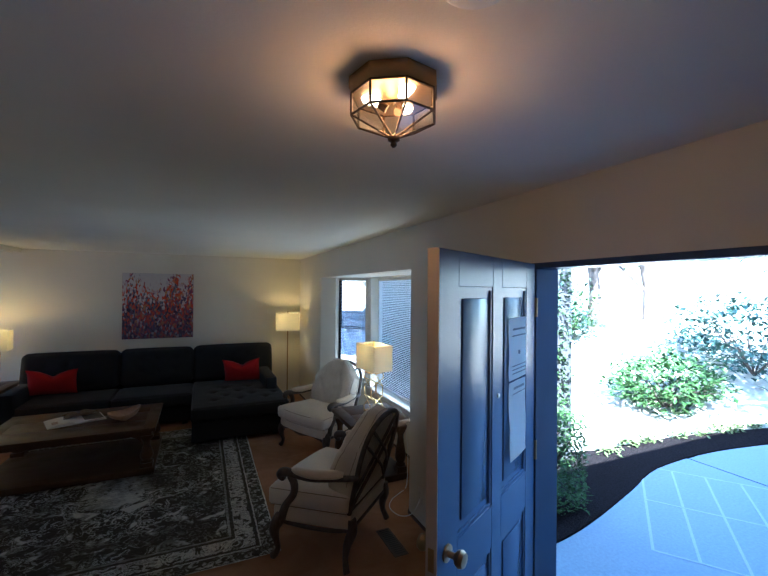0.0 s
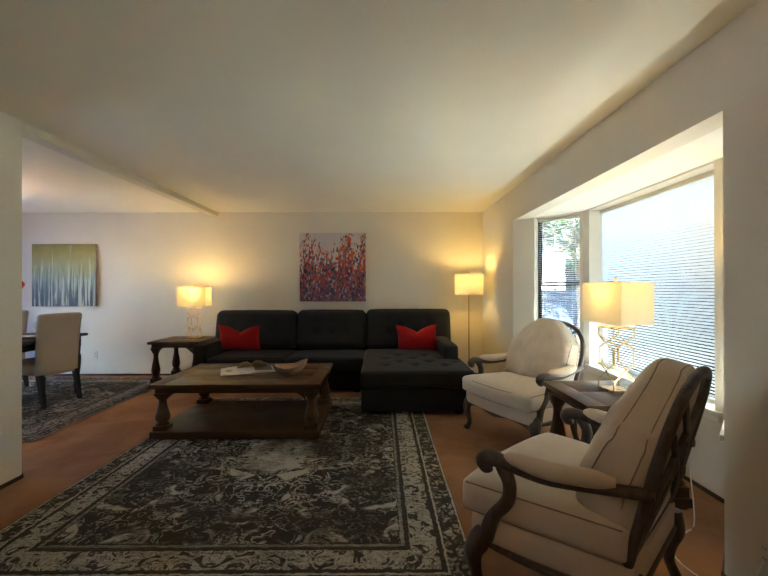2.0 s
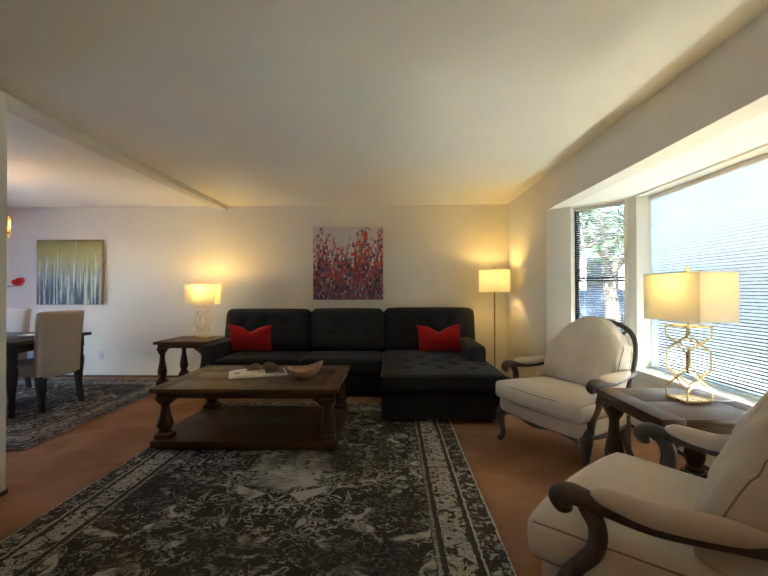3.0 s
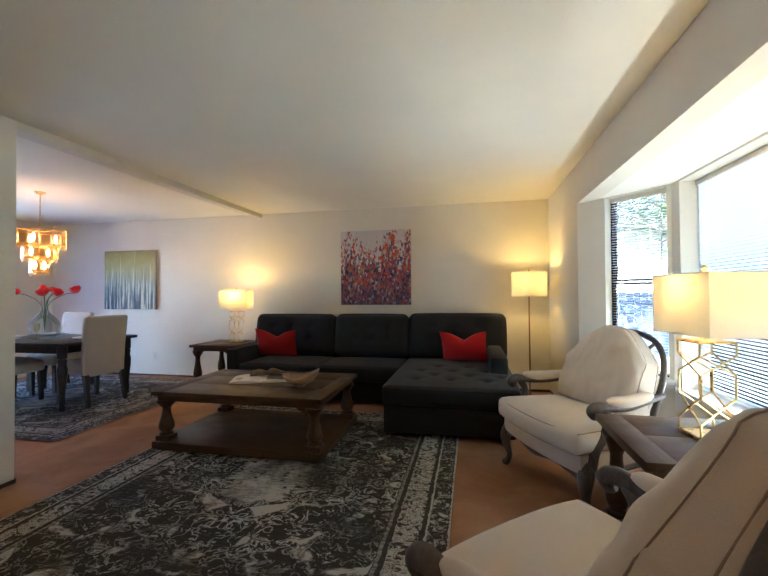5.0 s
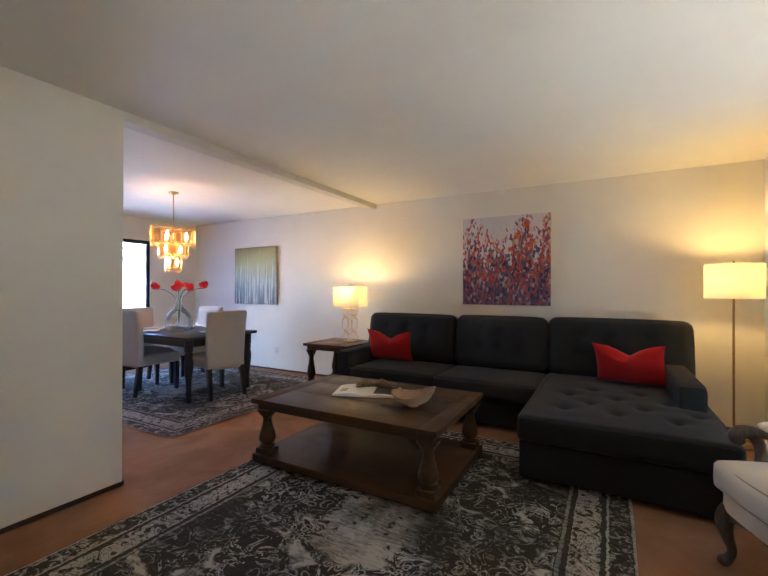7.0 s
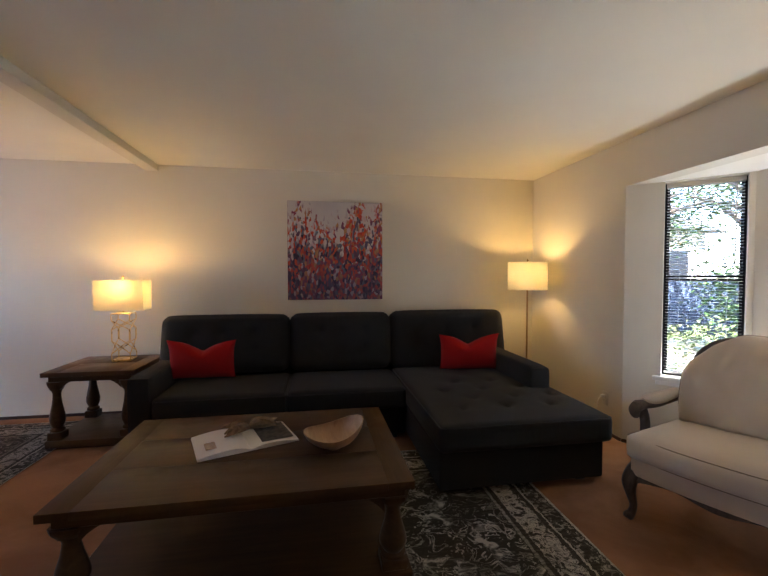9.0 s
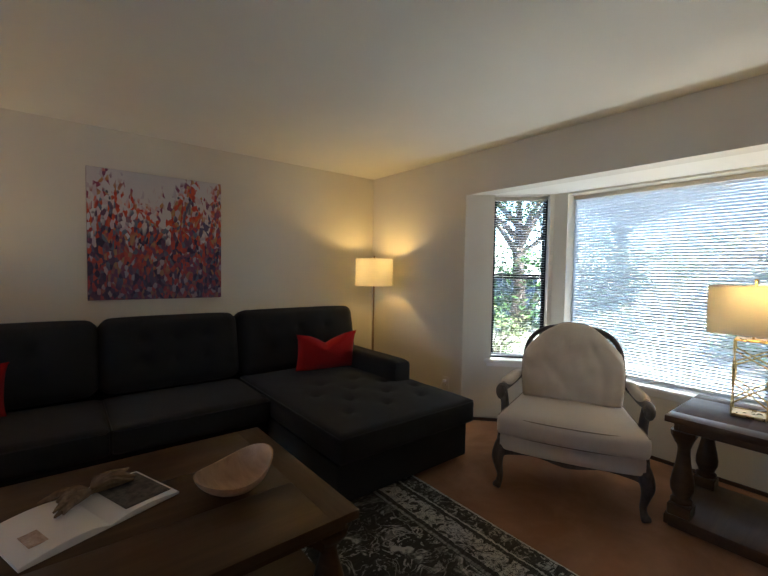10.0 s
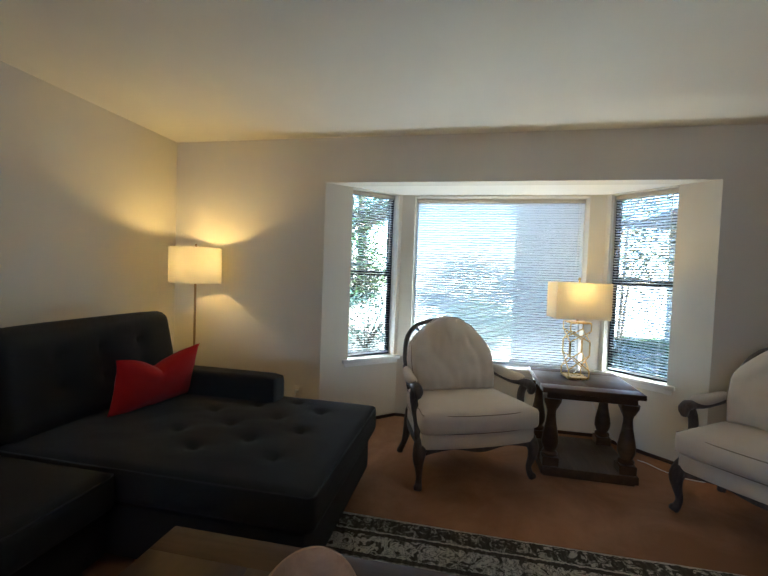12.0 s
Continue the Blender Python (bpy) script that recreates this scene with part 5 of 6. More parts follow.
part("left_page_block", page_block(-1, 0.245, 0.30, 0.018), M_PAGE, book, "white left page")
part("right_page_block", page_block(1, 0.245, 0.30, 0.012), M_PAGE, book, "right page with a dark photograph")
part("photograph", box(bmesh.new(), 0.06, 0.225, -0.125, 0.12, 0.0225, 0.0235), M_PHOTO, book, m=pose(0, 0, 0.003, 0, 1.5, 0), smooth=False)
part("vignette", box(bmesh.new(), -0.20, -0.11, -0.09, 0.00, 0.0235, 0.0245), M_PHOTO2, book, m=pose(0, 0, 0.0045, 0, -1.5, 0), smooth=False)
spray = thing("dried_seed_spray", "bundle of dried brown seed stems lying across the magazine", "decoration", pose(-1.09, 5.24, TT + 0.030, 0, 0, 30))
rnd = random.Random(4)
for i in range(26):
    a = rnd.uniform(-0.6, 0.6)
    l = rnd.uniform(0.09, 0.20)
    z = rnd.uniform(0.0, 0.035)
    sgn = rnd.choice((-1, 1))
    part("pod", tube(smooth_path([(0, 0, z * 0.4, 0.006), (sgn * l * 0.5 * math.cos(a), l * 0.5 * math.sin(a), z + 0.010, 0.018), (sgn * l * math.cos(a), l * math.sin(a), z * 0.6, 0.004)], 3), 0.01, 7), M_SEED, spray)


# ---- dining set ----
dt = thing("dining_table", "black-brown wooden dining table with turned legs", "dining table", pose(-4.20, 5.76, RUGTOP))
part("tabletop", bbox(-0.74, 0.74, -0.50, 0.50, 0.695, 0.73, 0.008), M_BLACKWOOD, dt)
for y in (-0.42, 0.40):
    part("apron", bbox(-0.62, 0.62, y, y + 0.02, 0.61, 0.695, 0.002, 1), M_BLACKWOOD, dt)
for x in (-0.66, 0.64):
    part("apron", bbox(x, x + 0.02, -0.38, 0.38, 0.61, 0.695, 0.002, 1), M_BLACKWOOD, dt)
prof = [(0.026, 0.0), (0.030, 0.02), (0.024, 0.05), (0.032, 0.10), (0.026, 0.14), (0.030, 0.20), (0.046, 0.36), (0.050, 0.44), (0.036, 0.50), (0.046, 0.53), (0.036, 0.555), (0.046, 0.565), (0.046, 0.695)]
first = None
for sx in (-1, 1):
    for sy in (-1, 1):
        mm = pose(sx * 0.655, sy * 0.415, 0)
        first = again(first, dt, mm) if first else part("leg", lathe(prof, 18), M_BLACKWOOD, dt, m=mm)


def parsons_chair(label, m):
    """Axes: y forwards, the back at y = 0."""
    c = thing("dining_chair", label, "chair", m, "chairs round the dining table")
    part("seat", cushion(0.48, 0.50, 0.13, 0.035, 0.012, cuts=(14, 14, 5)), M_CHAIRCREAM, c, "oatmeal upholstered seat", m=pose(0, 0.29, 0.345))
    bk = cushion(0.48, 0.68, 0.075, 0.03, 0.006, cuts=(16, 22, 5))
    for v in bk.verts:
        w = (v.co.y + 0.34) / 0.68
        v.co.z += -0.05 * w * w
        v.co.x *= 0.96 + 0.06 * w
    part("backrest", bk, M_CHAIRCREAM, c, "tall oatmeal upholstered back", m=Matrix.Translation((0, 0.02, 0.665)) @ Matrix(((1, 0, 0, 0), (0, 0, 1, 0), (0, 1, 0, 0), (0, 0, 0, 1))))
    for sx in (-1, 1):
        for y0, y1 in ((0.045, -0.015), (0.50, 0.505)):
            bm = bmesh.new()
            a = [bm.verts.new((sx * 0.205 + dx_, y0 + dy_, 0.35)) for dx_, dy_ in ((-0.026, -0.026), (0.026, -0.026), (0.026, 0.026), (-0.026, 0.026))]
            b = [bm.verts.new((sx * 0.21 + dx_ * 0.65, y1 + dy_ * 0.65, 0.0)) for dx_, dy_ in ((-0.026, -0.026), (0.026, -0.026), (0.026, 0.026), (-0.026, 0.026))]
            bm.faces.new(a); bm.faces.new(list(reversed(b)))
            for i in range(4):
                j = (i + 1) % 4
                bm.faces.new((a[i], b[i], b[j], a[j]))
            part("leg", bm, M_BLACKWOOD, c, smooth=False)
    return c


for x, y, rot, txt in ((-3.365, 5.72, 80, "oatmeal upholstered dining chair at the table's end"), (-4.49, 5.19, 0, "oatmeal upholstered dining chair pulled up to the table"),
                       (-4.66, 6.50, 180, "oatmeal upholstered dining chair against the far side"), (-5.10, 5.62, -90, "oatmeal upholstered dining chair near the glass door")):
    parsons_chair(txt, pose(x, y, RUGTOP, 0, 0, rot))

TZ = RUGTOP + 0.731
M_VASE = mat_glass("pale_blue_green_glass", (0.90, 0.96, 0.96), 0.6)
vase = thing("glass_demijohn", "pale blue-green glass bottle vase on the dining table", "vase", pose(-4.19, 5.66, TZ))
vp = [(0.11, 0.0), (0.145, 0.012), (0.158, 0.06), (0.160, 0.13), (0.140, 0.20), (0.095, 0.255), (0.050, 0.30), (0.034, 0.35), (0.031, 0.42), (0.040, 0.435), (0.040, 0.45)]
part("glass_body", lathe(vp, 32), M_VASE, vase)
M_PETAL = mat_fabric("red_petal", (0.70, 0.02, 0.025), (0.5, 0.01, 0.015), 60, 0.2, 0.6)
M_STEM = mat_leaf("green_stem", (0.06, 0.13, 0.03), (0.09, 0.16, 0.05))
bunch = thing("red_poppies", "long-stemmed red poppies standing in the glass bottle", "flowers", pose(-4.19, 5.66, TZ))
rnd = random.Random(8)
for x, y, z, r in ((-0.27, -0.16, 0.545, 0.055), (-0.05, 0.02, 0.57, 0.06), (0.06, -0.05, 0.53, 0.065), (0.03, 0.10, 0.55, 0.055), (0.26, 0.17, 0.56, 0.055), (0.12, 0.06, 0.52, 0.05)):
    part("stem", tube(smooth_path([(0.0, 0.0, 0.10), (x * 0.12, y * 0.12, 0.40), (x * 0.6, y * 0.6, 0.52), (x, y, z - 0.02)], 5), 0.0035, 6), M_STEM, bunch)
    bm = bmesh.new()
    for k in range(5):
        a0 = 2 * math.pi * k / 5 + rnd.uniform(-0.2, 0.2)
        g = []
        for j in range(5):
            t = j / 4
            row = []
            for i in range(6):
                u = (i / 5 - 0.5) * 1.5 * (0.3 + 0.7 * t)
                rr = r * (0.1 + 0.95 * math.sin(t * 1.8)) 
                row.append(bm.verts.new((rr * math.cos(a0 + u), rr * math.sin(a0 + u), r * (1.25 * t ** 1.5 - 0.3) + 0.006 * math.sin(7 * u + 3 * k))))
            g.append(row)
        for p, q in zip(g, g[1:]):
            for i in range(5):
                bm.faces.new((p[i], p[i + 1], q[i + 1], q[i]))
    part("flower", bm, M_PETAL, bunch, m=pose(x, y, z, rnd.uniform(-35, 35), rnd.uniform(-35, 35), 0))

for x, y, rot in ((0.50, 0.0, 90), (-0.25, -0.33, 0), (-0.40, 0.33, 180), (-0.52, -0.08, -90)):
    st = thing("place_setting_plate", "white dinner plate with a folded napkin on the dining table", "plate", pose(-4.20 + x, 5.76 + y, TZ, 0, 0, rot), "place settings")
    part("plate", lathe([(0.08, 0.0), (0.085, 0.004), (0.135, 0.016), (0.137, 0.019), (0.08, 0.008)], 30), M_PLASTICW, st)
    part("napkin", bbox(-0.06, 0.06, -0.09, 0.09, 0.012, 0.024, 0.004), M_PAPER, st)
    gl = thing("wine_glass", "clear stemmed glass at a place setting", "glass", pose(-4.20 + x * 0.72 + 0.13, 5.76 + y * 0.6 + 0.05, TZ), "place settings")
    part("glass_bowl", lathe([(0.032, 0.0), (0.033, 0.003), (0.005, 0.008), (0.004, 0.075), (0.02, 0.09), (0.034, 0.115), (0.035, 0.14), (0.029, 0.17)], 18), M_LAMPGLASS, gl)

# ---- chandelier ----
M_CRYSTAL = mat_glass("amber_crystal", (1.0, 0.88, 0.70), 0.5)
M_FLAME = mat_glow("chandelier_bulb", (1.0, 0.62, 0.32), 2.5)
chd = thing("chandelier", "tiered gold chandelier of looped crystals, lit", "chandelier", pose(-4.02, 5.47, 0))
part("canopy", lathe([(0.055, 2.429), (0.055, 2.415), (0.02, 2.40), (0.006, 2.395)], 24), M_GOLD, chd)
part("rod", tube([(0, 0, 2.40), (0, 0, 1.62)], 0.006, 8), M_GOLD, chd)
for r, zt, zb, n in ((0.235, 1.98, 1.80, 14), (0.155, 1.81, 1.66, 10), (0.085, 1.67, 1.50, 7)):
    for z in (zt, zb + 0.02):
        part("ring", tube([(r * math.cos(2 * math.pi * i / 40), r * math.sin(2 * math.pi * i / 40), z) for i in range(40)], 0.006, 6, closed=True), M_GOLD, chd)
    for k in range(4):
        a = math.pi * k / 2
        part("spoke", tube([(0, 0, zt), (r * math.cos(a), r * math.sin(a), zt)], 0.004, 6), M_GOLD, chd)
    half = math.pi * r / n * 0.95
    loop = [(-half, 0, zb - zt), (-half, 0, -0.02), (-half * 0.6, 0, 0.02), (0, 0, 0.032), (half * 0.6, 0, 0.02), (half, 0, -0.02), (half, 0, zb - zt), (0, 0, zb - zt - 0.028)]
    l0 = c0 = None
    for k in range(n):
        a = 2 * math.pi * k / n
        mm = Matrix.Translation((r * math.cos(a), r * math.sin(a), zt)) @ pose(0, 0, 0, 0, 0, math.degrees(a) + 90)
        l0 = again(l0, chd, mm) if l0 else part("loop", tube(loop, 0.003, 5, closed=True), M_GOLD, chd, m=mm)
        c0 = again(c0, chd, mm) if c0 else part("crystal", bbox(-half * 0.86, half * 0.86, -0.004, 0.004, zb - zt + 0.005, -0.005, 0.003, 1), M_CRYSTAL, chd, m=mm)
    for k in range(max(2, n // 4)):
        a = 2 * math.pi * (k + 0.5) / max(2, n // 4)
        part("bulb", lathe([(0.009, 0.0), (0.012, 0.02), (0.016, 0.045), (0.010, 0.075), (0.002, 0.09)], 10), M_FLAME, chd, "glowing bulb", m=pose(r * 0.6 * math.cos(a), r * 0.6 * math.sin(a), (zt + zb) / 2 - 0.03))

# ---- ceiling light ----
cl = thing("ceiling_light", "octagonal brass and clear glass ceiling lantern, lit", "ceiling light", pose(0.56, 0.895, 0, 0, 0, 12))
R8 = 0.113


def octa(r, z, k=0.5):
    return [(r * math.cos(math.pi * (i + k) / 4), r * math.sin(math.pi * (i + k) / 4), z) for i in range(8)]


part("ceiling_pan", lathe([(0.120, CEIL - 0.001), (0.120, CEIL - 0.03), (0.112, CEIL - 0.042)], 8), M_BRASS, cl, "octagonal aged brass pan")
Z1, Z2, Z3 = CEIL - 0.042, CEIL - 0.098, CEIL - 0.150
for a, b in zip(octa(R8, Z1), octa(R8, Z2)):
    part("bar", tube([a, b], 0.0032, 6), M_BRONZE, cl)
for z in (Z1, Z2):
    part("octagon_rim", tube(octa(R8, z), 0.0032, 6, closed=True), M_BRONZE, cl)
for a in octa(R8, Z2):
    part("bar", tube([a, (0, 0, Z3)], 0.0028, 6), M_BRONZE, cl)
for i in range(8):
    p, q = octa(R8 - 0.002, Z1), octa(R8 - 0.002, Z2)
    j = (i + 1) % 8
    bm = bmesh.new()
    bm.faces.new([bm.verts.new(v) for v in (p[i], p[j], q[j], q[i])])
    part("glass_panel", bm, M_LAMPGLASS, cl, smooth=False)
    bm = bmesh.new()
    bm.faces.new([bm.verts.new(v) for v in (q[i], q[j], (0, 0, Z3 + 0.003))])
    part("glass_panel", bm, M_LAMPGLASS, cl, smooth=False)
part("finial", lathe([(0.004, Z3 - 0.022), (0.009, Z3 - 0.016), (0.007, Z3 - 0.008), (0.016, Z3 - 0.004), (0.016, Z3 + 0.004), (0.006, Z3 + 0.01)], 12), M_BRONZE, cl)
for k in range(3):
    a = 2 * math.pi * k / 3 + 0.4
    mm = pose(0.035 * math.cos(a), 0.035 * math.sin(a), CEIL - 0.060) @ pose(0, 0, 0, 0, 55, math.degrees(a))
    part("bulb", lathe([(0.010, 0.0), (0.012, 0.012), (0.020, 0.030), (0.021, 0.042), (0.013, 0.056), (0.003, 0.060)], 14), M_BULB, cl, "glowing bulb", m=mm)
    part("socket", tube([(0, 0, -0.02), (0, 0, 0.004)], 0.011, 10), M_BRONZE, cl, m=mm)
sd = thing("smoke_detector", "round white smoke detector on the ceiling", "smoke detector", pose(0.53, 0.50, 0))
part("housing", lathe([(0.055, CEIL - 0.03), (0.065, CEIL - 0.022), (0.068, CEIL - 0.002)], 28), M_PLASTICW, sd)

# ---- small fixtures ----
vent = thing("floor_vent", "brown metal floor register set in the carpet", "vent", pose(1.415, 2.67, 0))
part("vent_frame", bbox(-0.055, 0.055, -0.17, 0.17, 0.0005, 0.008, 0.002, 1), M_BRONZE, vent)
s0 = None
for i in range(14):
    mm = pose(0, -0.145 + i * 0.0223, 0.0085)
    s0 = again(s0, vent, mm) if s0 else part("louvre", bbox(-0.038, 0.038, -0.004, 0.004, 0, 0.003, 0.001, 1), M_DARKHOLE, vent, m=mm)


def outlet(label, m):
    o = thing("wall_outlet", label, "outlet", m)
    part("cover_plate", bbox(-0.036, 0.036, -0.006, -0.0005, -0.058, 0.058, 0.002), M_PLASTIC, o)
    for z in (-0.02, 0.02):
        part("socket", lathe([(0.016, 0), (0.016, 0.0025)], 16), M_PLASTIC, o, m=pose(0, -0.006, z, 90, 0, 0))
        for x in (-0.006, 0.006):
            part("slot", box(bmesh.new(), x - 0.0012, x + 0.0012, -0.0095, -0.0087, z - 0.004, z + 0.005), M_DARKHOLE, o, smooth=False)


outlet("ivory duplex outlet low on the dining wall", pose(-4.06, Y_SOFA, 0.31))
outlet("ivory duplex outlet low beside the bay", pose(WX, 2.775, 0.24, 0, 0, -90))
outlet("ivory duplex outlet with a plug behind the chaise", pose(WX, 6.02, 0.30, 0, 0, -90))
plug = thing("power_plug", "white lamp plug pushed into the wall outlet", "plug", pose(WX - 0.0095, 6.02, 0.32, 0, 0, -90))
part("plug_body", bbox(-0.014, 0.014, -0.034, 0.0, -0.012, 0.012, 0.004), M_PLASTICW, plug)
part("plug_cord", tube(smooth_path([(0, -0.033, 0), (0.0, -0.06, -0.03), (-0.05, -0.05, -0.16), (-0.20, -0.03, -0.305), (-0.45, -0.05, -0.314)], 6), 0.003, 6), M_PLASTICW, plug)
cord = thing("lamp_cord", "thin white lamp cord trailing down to the carpet", "cable")
part("wire", tube(smooth_path([(1.735, 2.775, 0.25), (1.66, 2.80, 0.10), (1.62, 2.95, 0.012), (1.60, 3.10, 0.008), (1.68, 3.22, 0.008), (1.80, 3.30, 0.008), (1.92, 3.40, 0.02), (2.03, 3.60, 0.30), (2.02, 3.72, 0.615), (1.90, 3.80, 0.62), (1.80, 3.84, 0.622)], 6), 0.0035, 6), M_PLASTICW, cord)


# ---- outdoors ----
def hill(x, y):
    """Height of the ground: level by the house, rising to a dry bank beyond the bed."""
    k = max(0.0, min(1.0, (y - 3.3 + max(0, x - 6) * 0.25) / 7)) * max(0.0, min(1.0, (x - 3.5) / 5))
    k *= 1 - max(0.0, min(1.0, (y - 7.0) / 3.0))
    far = max(0.0, min(1.0, (x - 9) / 18))
    return -0.17 + 1.5 * k * k * (3 - 2 * k) + 1.6 * far * far * (3 - 2 * far)


def grid_sheet(xs, ys, height):
    bm = bmesh.new()
    rows = [[bm.verts.new((x, y, height(x, y))) for x in xs] for y in ys]
    for a, b in zip(rows, rows[1:]):
        for i in range(len(xs) - 1):
            bm.faces.new((a[i], a[i + 1], b[i + 1], b[i]))
    return bm


xs = [-900, -300, -100, -40, -20, -10, -6.3, 0, 1.7, 2.2] + [2.5 + 0.4 * i for i in range(66)] + [32, 45, 80, 150, 400, 900]
ys = [-900, -300, -100, -40, -20, -10, -5, -2] + [-1 + 0.5 * i for i in range(56)] + [30, 45, 80, 150, 400, 900]


def rough(x, y):
    z = hill(x, y)
    if x > 4 and y > 3.6 and x < 30 and y < 28:
        z += 0.10 * noise.noise(Vector((x * 0.9, y * 0.9, 0))) + 0.05 * noise.noise(Vector((x * 3, y * 3, 1)))
    return z


structure("ground", grid_sheet(xs, ys, rough), M_SOIL, "dry pale hillside rising beyond the garden bed", "ground", True)


def plan_slab(name, pts, z0, z1, material, label, category):
    ob = structure(name, outline_slab(pts, z0, z1, 0.01), material, label, category, True)
    return ob


path_edge = smooth_path([(1.95, 2.30), (2.70, 2.34), (3.28, 2.44), (4.16, 2.68), (4.93, 2.90), (6.0, 2.93), (7.1, 2.78), (9.0, 2.45)], 5)
joint = 5.58
left = [(float(x), float(y)) for x, y in path_edge if x < joint]
right = [(float(x), float(y)) for x, y in path_edge if x >= joint]
yj = left[-1][1]
plan_slab("path", [(1.95, 0.30), (joint - 0.012, 0.30), (joint - 0.012, yj)] + list(reversed(left)), -0.30, -0.150, M_CONCRETE, "concrete entry path with a curved edge, tinted blue for sky light", "path")
plan_slab("path", [(joint, 0.30), (9.0, 0.30)] + list(reversed(right)) + [(joint, yj)], -0.30, -0.151, M_CONCRETE, "concrete entry path with a curved edge, tinted blue for sky light", "path")
bed_in = [(float(x), float(y) + 0.004) for x, y in path_edge]
bed_out = [(9.0, 2.70), (7.9, 3.12), (6.2, 3.44), (4.52, 3.55), (3.6, 3.95), (2.6, 4.1), (2.1, 3.2)]
plan_slab("mulch_bed", bed_in + bed_out, -0.30, -0.135, M_MULCH, "dark bark mulch bed along the path", "ground")


def leaf_mesh(name, points, size, rnd, droop=0.6):
    """Many small bent leaves, two triangles pairs each, at the given points."""
    n = len(points)
    v, f = [], []
    for i, p in enumerate(points):
        a, b = rnd.uniform(0, 2 * math.pi), rnd.uniform(-droop, 0.9)
        s = size * rnd.uniform(0.6, 1.3)
        d = Vector((math.cos(a) * math.cos(b), math.sin(a) * math.cos(b), math.sin(b)))
        w = d.cross(Vector((0, 0, 1))).normalized()
        nrm = w.cross(d)
        p = Vector(p)
        k = len(v)
        v += [p, p + d * s * 0.5 + w * s * 0.26 + nrm * s * 0.06, p + d * s - nrm * s * 0.1, p + d * s * 0.5 - w * s * 0.26 + nrm * s * 0.06]
        f += [(k, k + 1, k + 2, k + 3)]
    me = bpy.data.meshes.new(name)
    me.from_pydata([tuple(q) for q in v], [], f)
    me.update()
    return me


def leafy(name, parent, points, size, material, rnd, label="", kind="stuff"):
    me = leaf_mesh(name, points, size, rnd)
    me.materials.append(material)
    ob = new(name, me)
    ob.parent = parent
    return tagged(ob, label, kind=kind)


def blob_points(rnd, centre, radii, n, gaps=0.45, seed=0.0):
    pts = []
    while len(pts) < n:
        d = Vector((rnd.gauss(0, 1), rnd.gauss(0, 1), rnd.gauss(0, 1))).normalized()
        r = rnd.uniform(0.55, 1.0) * (1 + 0.35 * noise.noise(d * 2.3 + Vector((seed, 0, 0))))
        if noise.noise(d * 4.1 + Vector((0, seed, r * 2))) < -gaps + 0.2 * r:
            continue
        pts.append(Vector(centre) + Vector((d.x * radii[0], d.y * radii[1], d.z * radii[2])) * r)
    return pts


def twig_bundle(rnd, base, spread, height, n):
    bm = bmesh.new()
    for i in range(n):
        a = rnd.uniform(0, 2 * math.pi)
        tip = Vector(base) + Vector((math.cos(a) * spread, math.sin(a) * spread, height * rnd.uniform(0.6, 1.0)))
        mid = Vector(base).lerp(tip, 0.5) + Vector((0, 0, height * 0.12))
        tube([(*base, 0.02), (*mid, 0.012), (*tip, 0.004)], 0.01, 5, bm)
    return bm


def shrub(label, base, radii, n, leaf, material, seed):
    rnd = random.Random(seed)
    sh = thing("garden_shrub", label, "shrub")
    z = hill(base[0], base[1])
    part("stems", twig_bundle(rnd, (base[0], base[1], z - 0.03), radii[0] * 0.7, radii[2] * 1.5, 14), M_BARK, sh)
    leafy("foliage", sh, blob_points(rnd, (base[0], base[1], z + radii[2] * 0.9), radii, n, 0.4, seed), leaf, material, rnd)
    return sh


def box_points(rnd, x0, x1, y0, y1, z0, z1, n):
    pts = []
    for i in range(n):
        p = [rnd.uniform(x0, x1), rnd.uniform(y0, y1), rnd.uniform(z0, z1)]
        if rnd.random() < 0.75:
            k = rnd.choice((0, 0, 1, 1, 2))
            lim = ((x0, x1), (y0, y1), (z1, z1))[k]
            p[k] = rnd.choice(lim) + rnd.gauss(0, 0.02)
        pts.append(Vector(p))
    return pts


rnd = random.Random(21)
hedge = thing("clipped_hedge", "clipped dark green hedge beside the front step", "hedge")
part("stems", twig_bundle(rnd, (3.02, 2.85, -0.16), 0.3, 0.8, 16), M_BARK, hedge)
leafy("foliage", hedge, box_points(rnd, 2.72, 3.34, 2.56, 3.12, -0.10, 0.72, 5200), 0.045, M_LEAF, rnd)
vine = thing("climbing_vine", "tall loose vine climbing beside the entry", "vine")
part("stems", twig_bundle(rnd, (3.15, 3.10, -0.16), 0.22, 2.9, 3), M_BARK, vine)
leafy("foliage", vine, [Vector((3.15 + rnd.gauss(0, 0.20), 3.15 + rnd.gauss(0, 0.28), rnd.uniform(1.5, 2.75))) for i in range(800)], 0.06, M_LEAF3, rnd)
shrub("spreading green shrub on the dry bank", (7.4, 4.3), (1.15, 0.9, 0.5), 2600, 0.11, M_LEAF, 1)
shrub("grey-green shrub on the dry bank", (8.3, 7.2), (0.8, 0.8, 0.5), 1100, 0.11, M_LEAF3, 2)
shrub("rounded olive shrub below the window bay", (5.6, 6.4), (0.75, 0.9, 0.55), 1500, 0.09, M_LEAF3, 3)
shrub("tall green shrub in front of the bay", (7.0, 8.6), (1.1, 1.3, 1.0), 2400, 0.13, M_LEAF, 4)
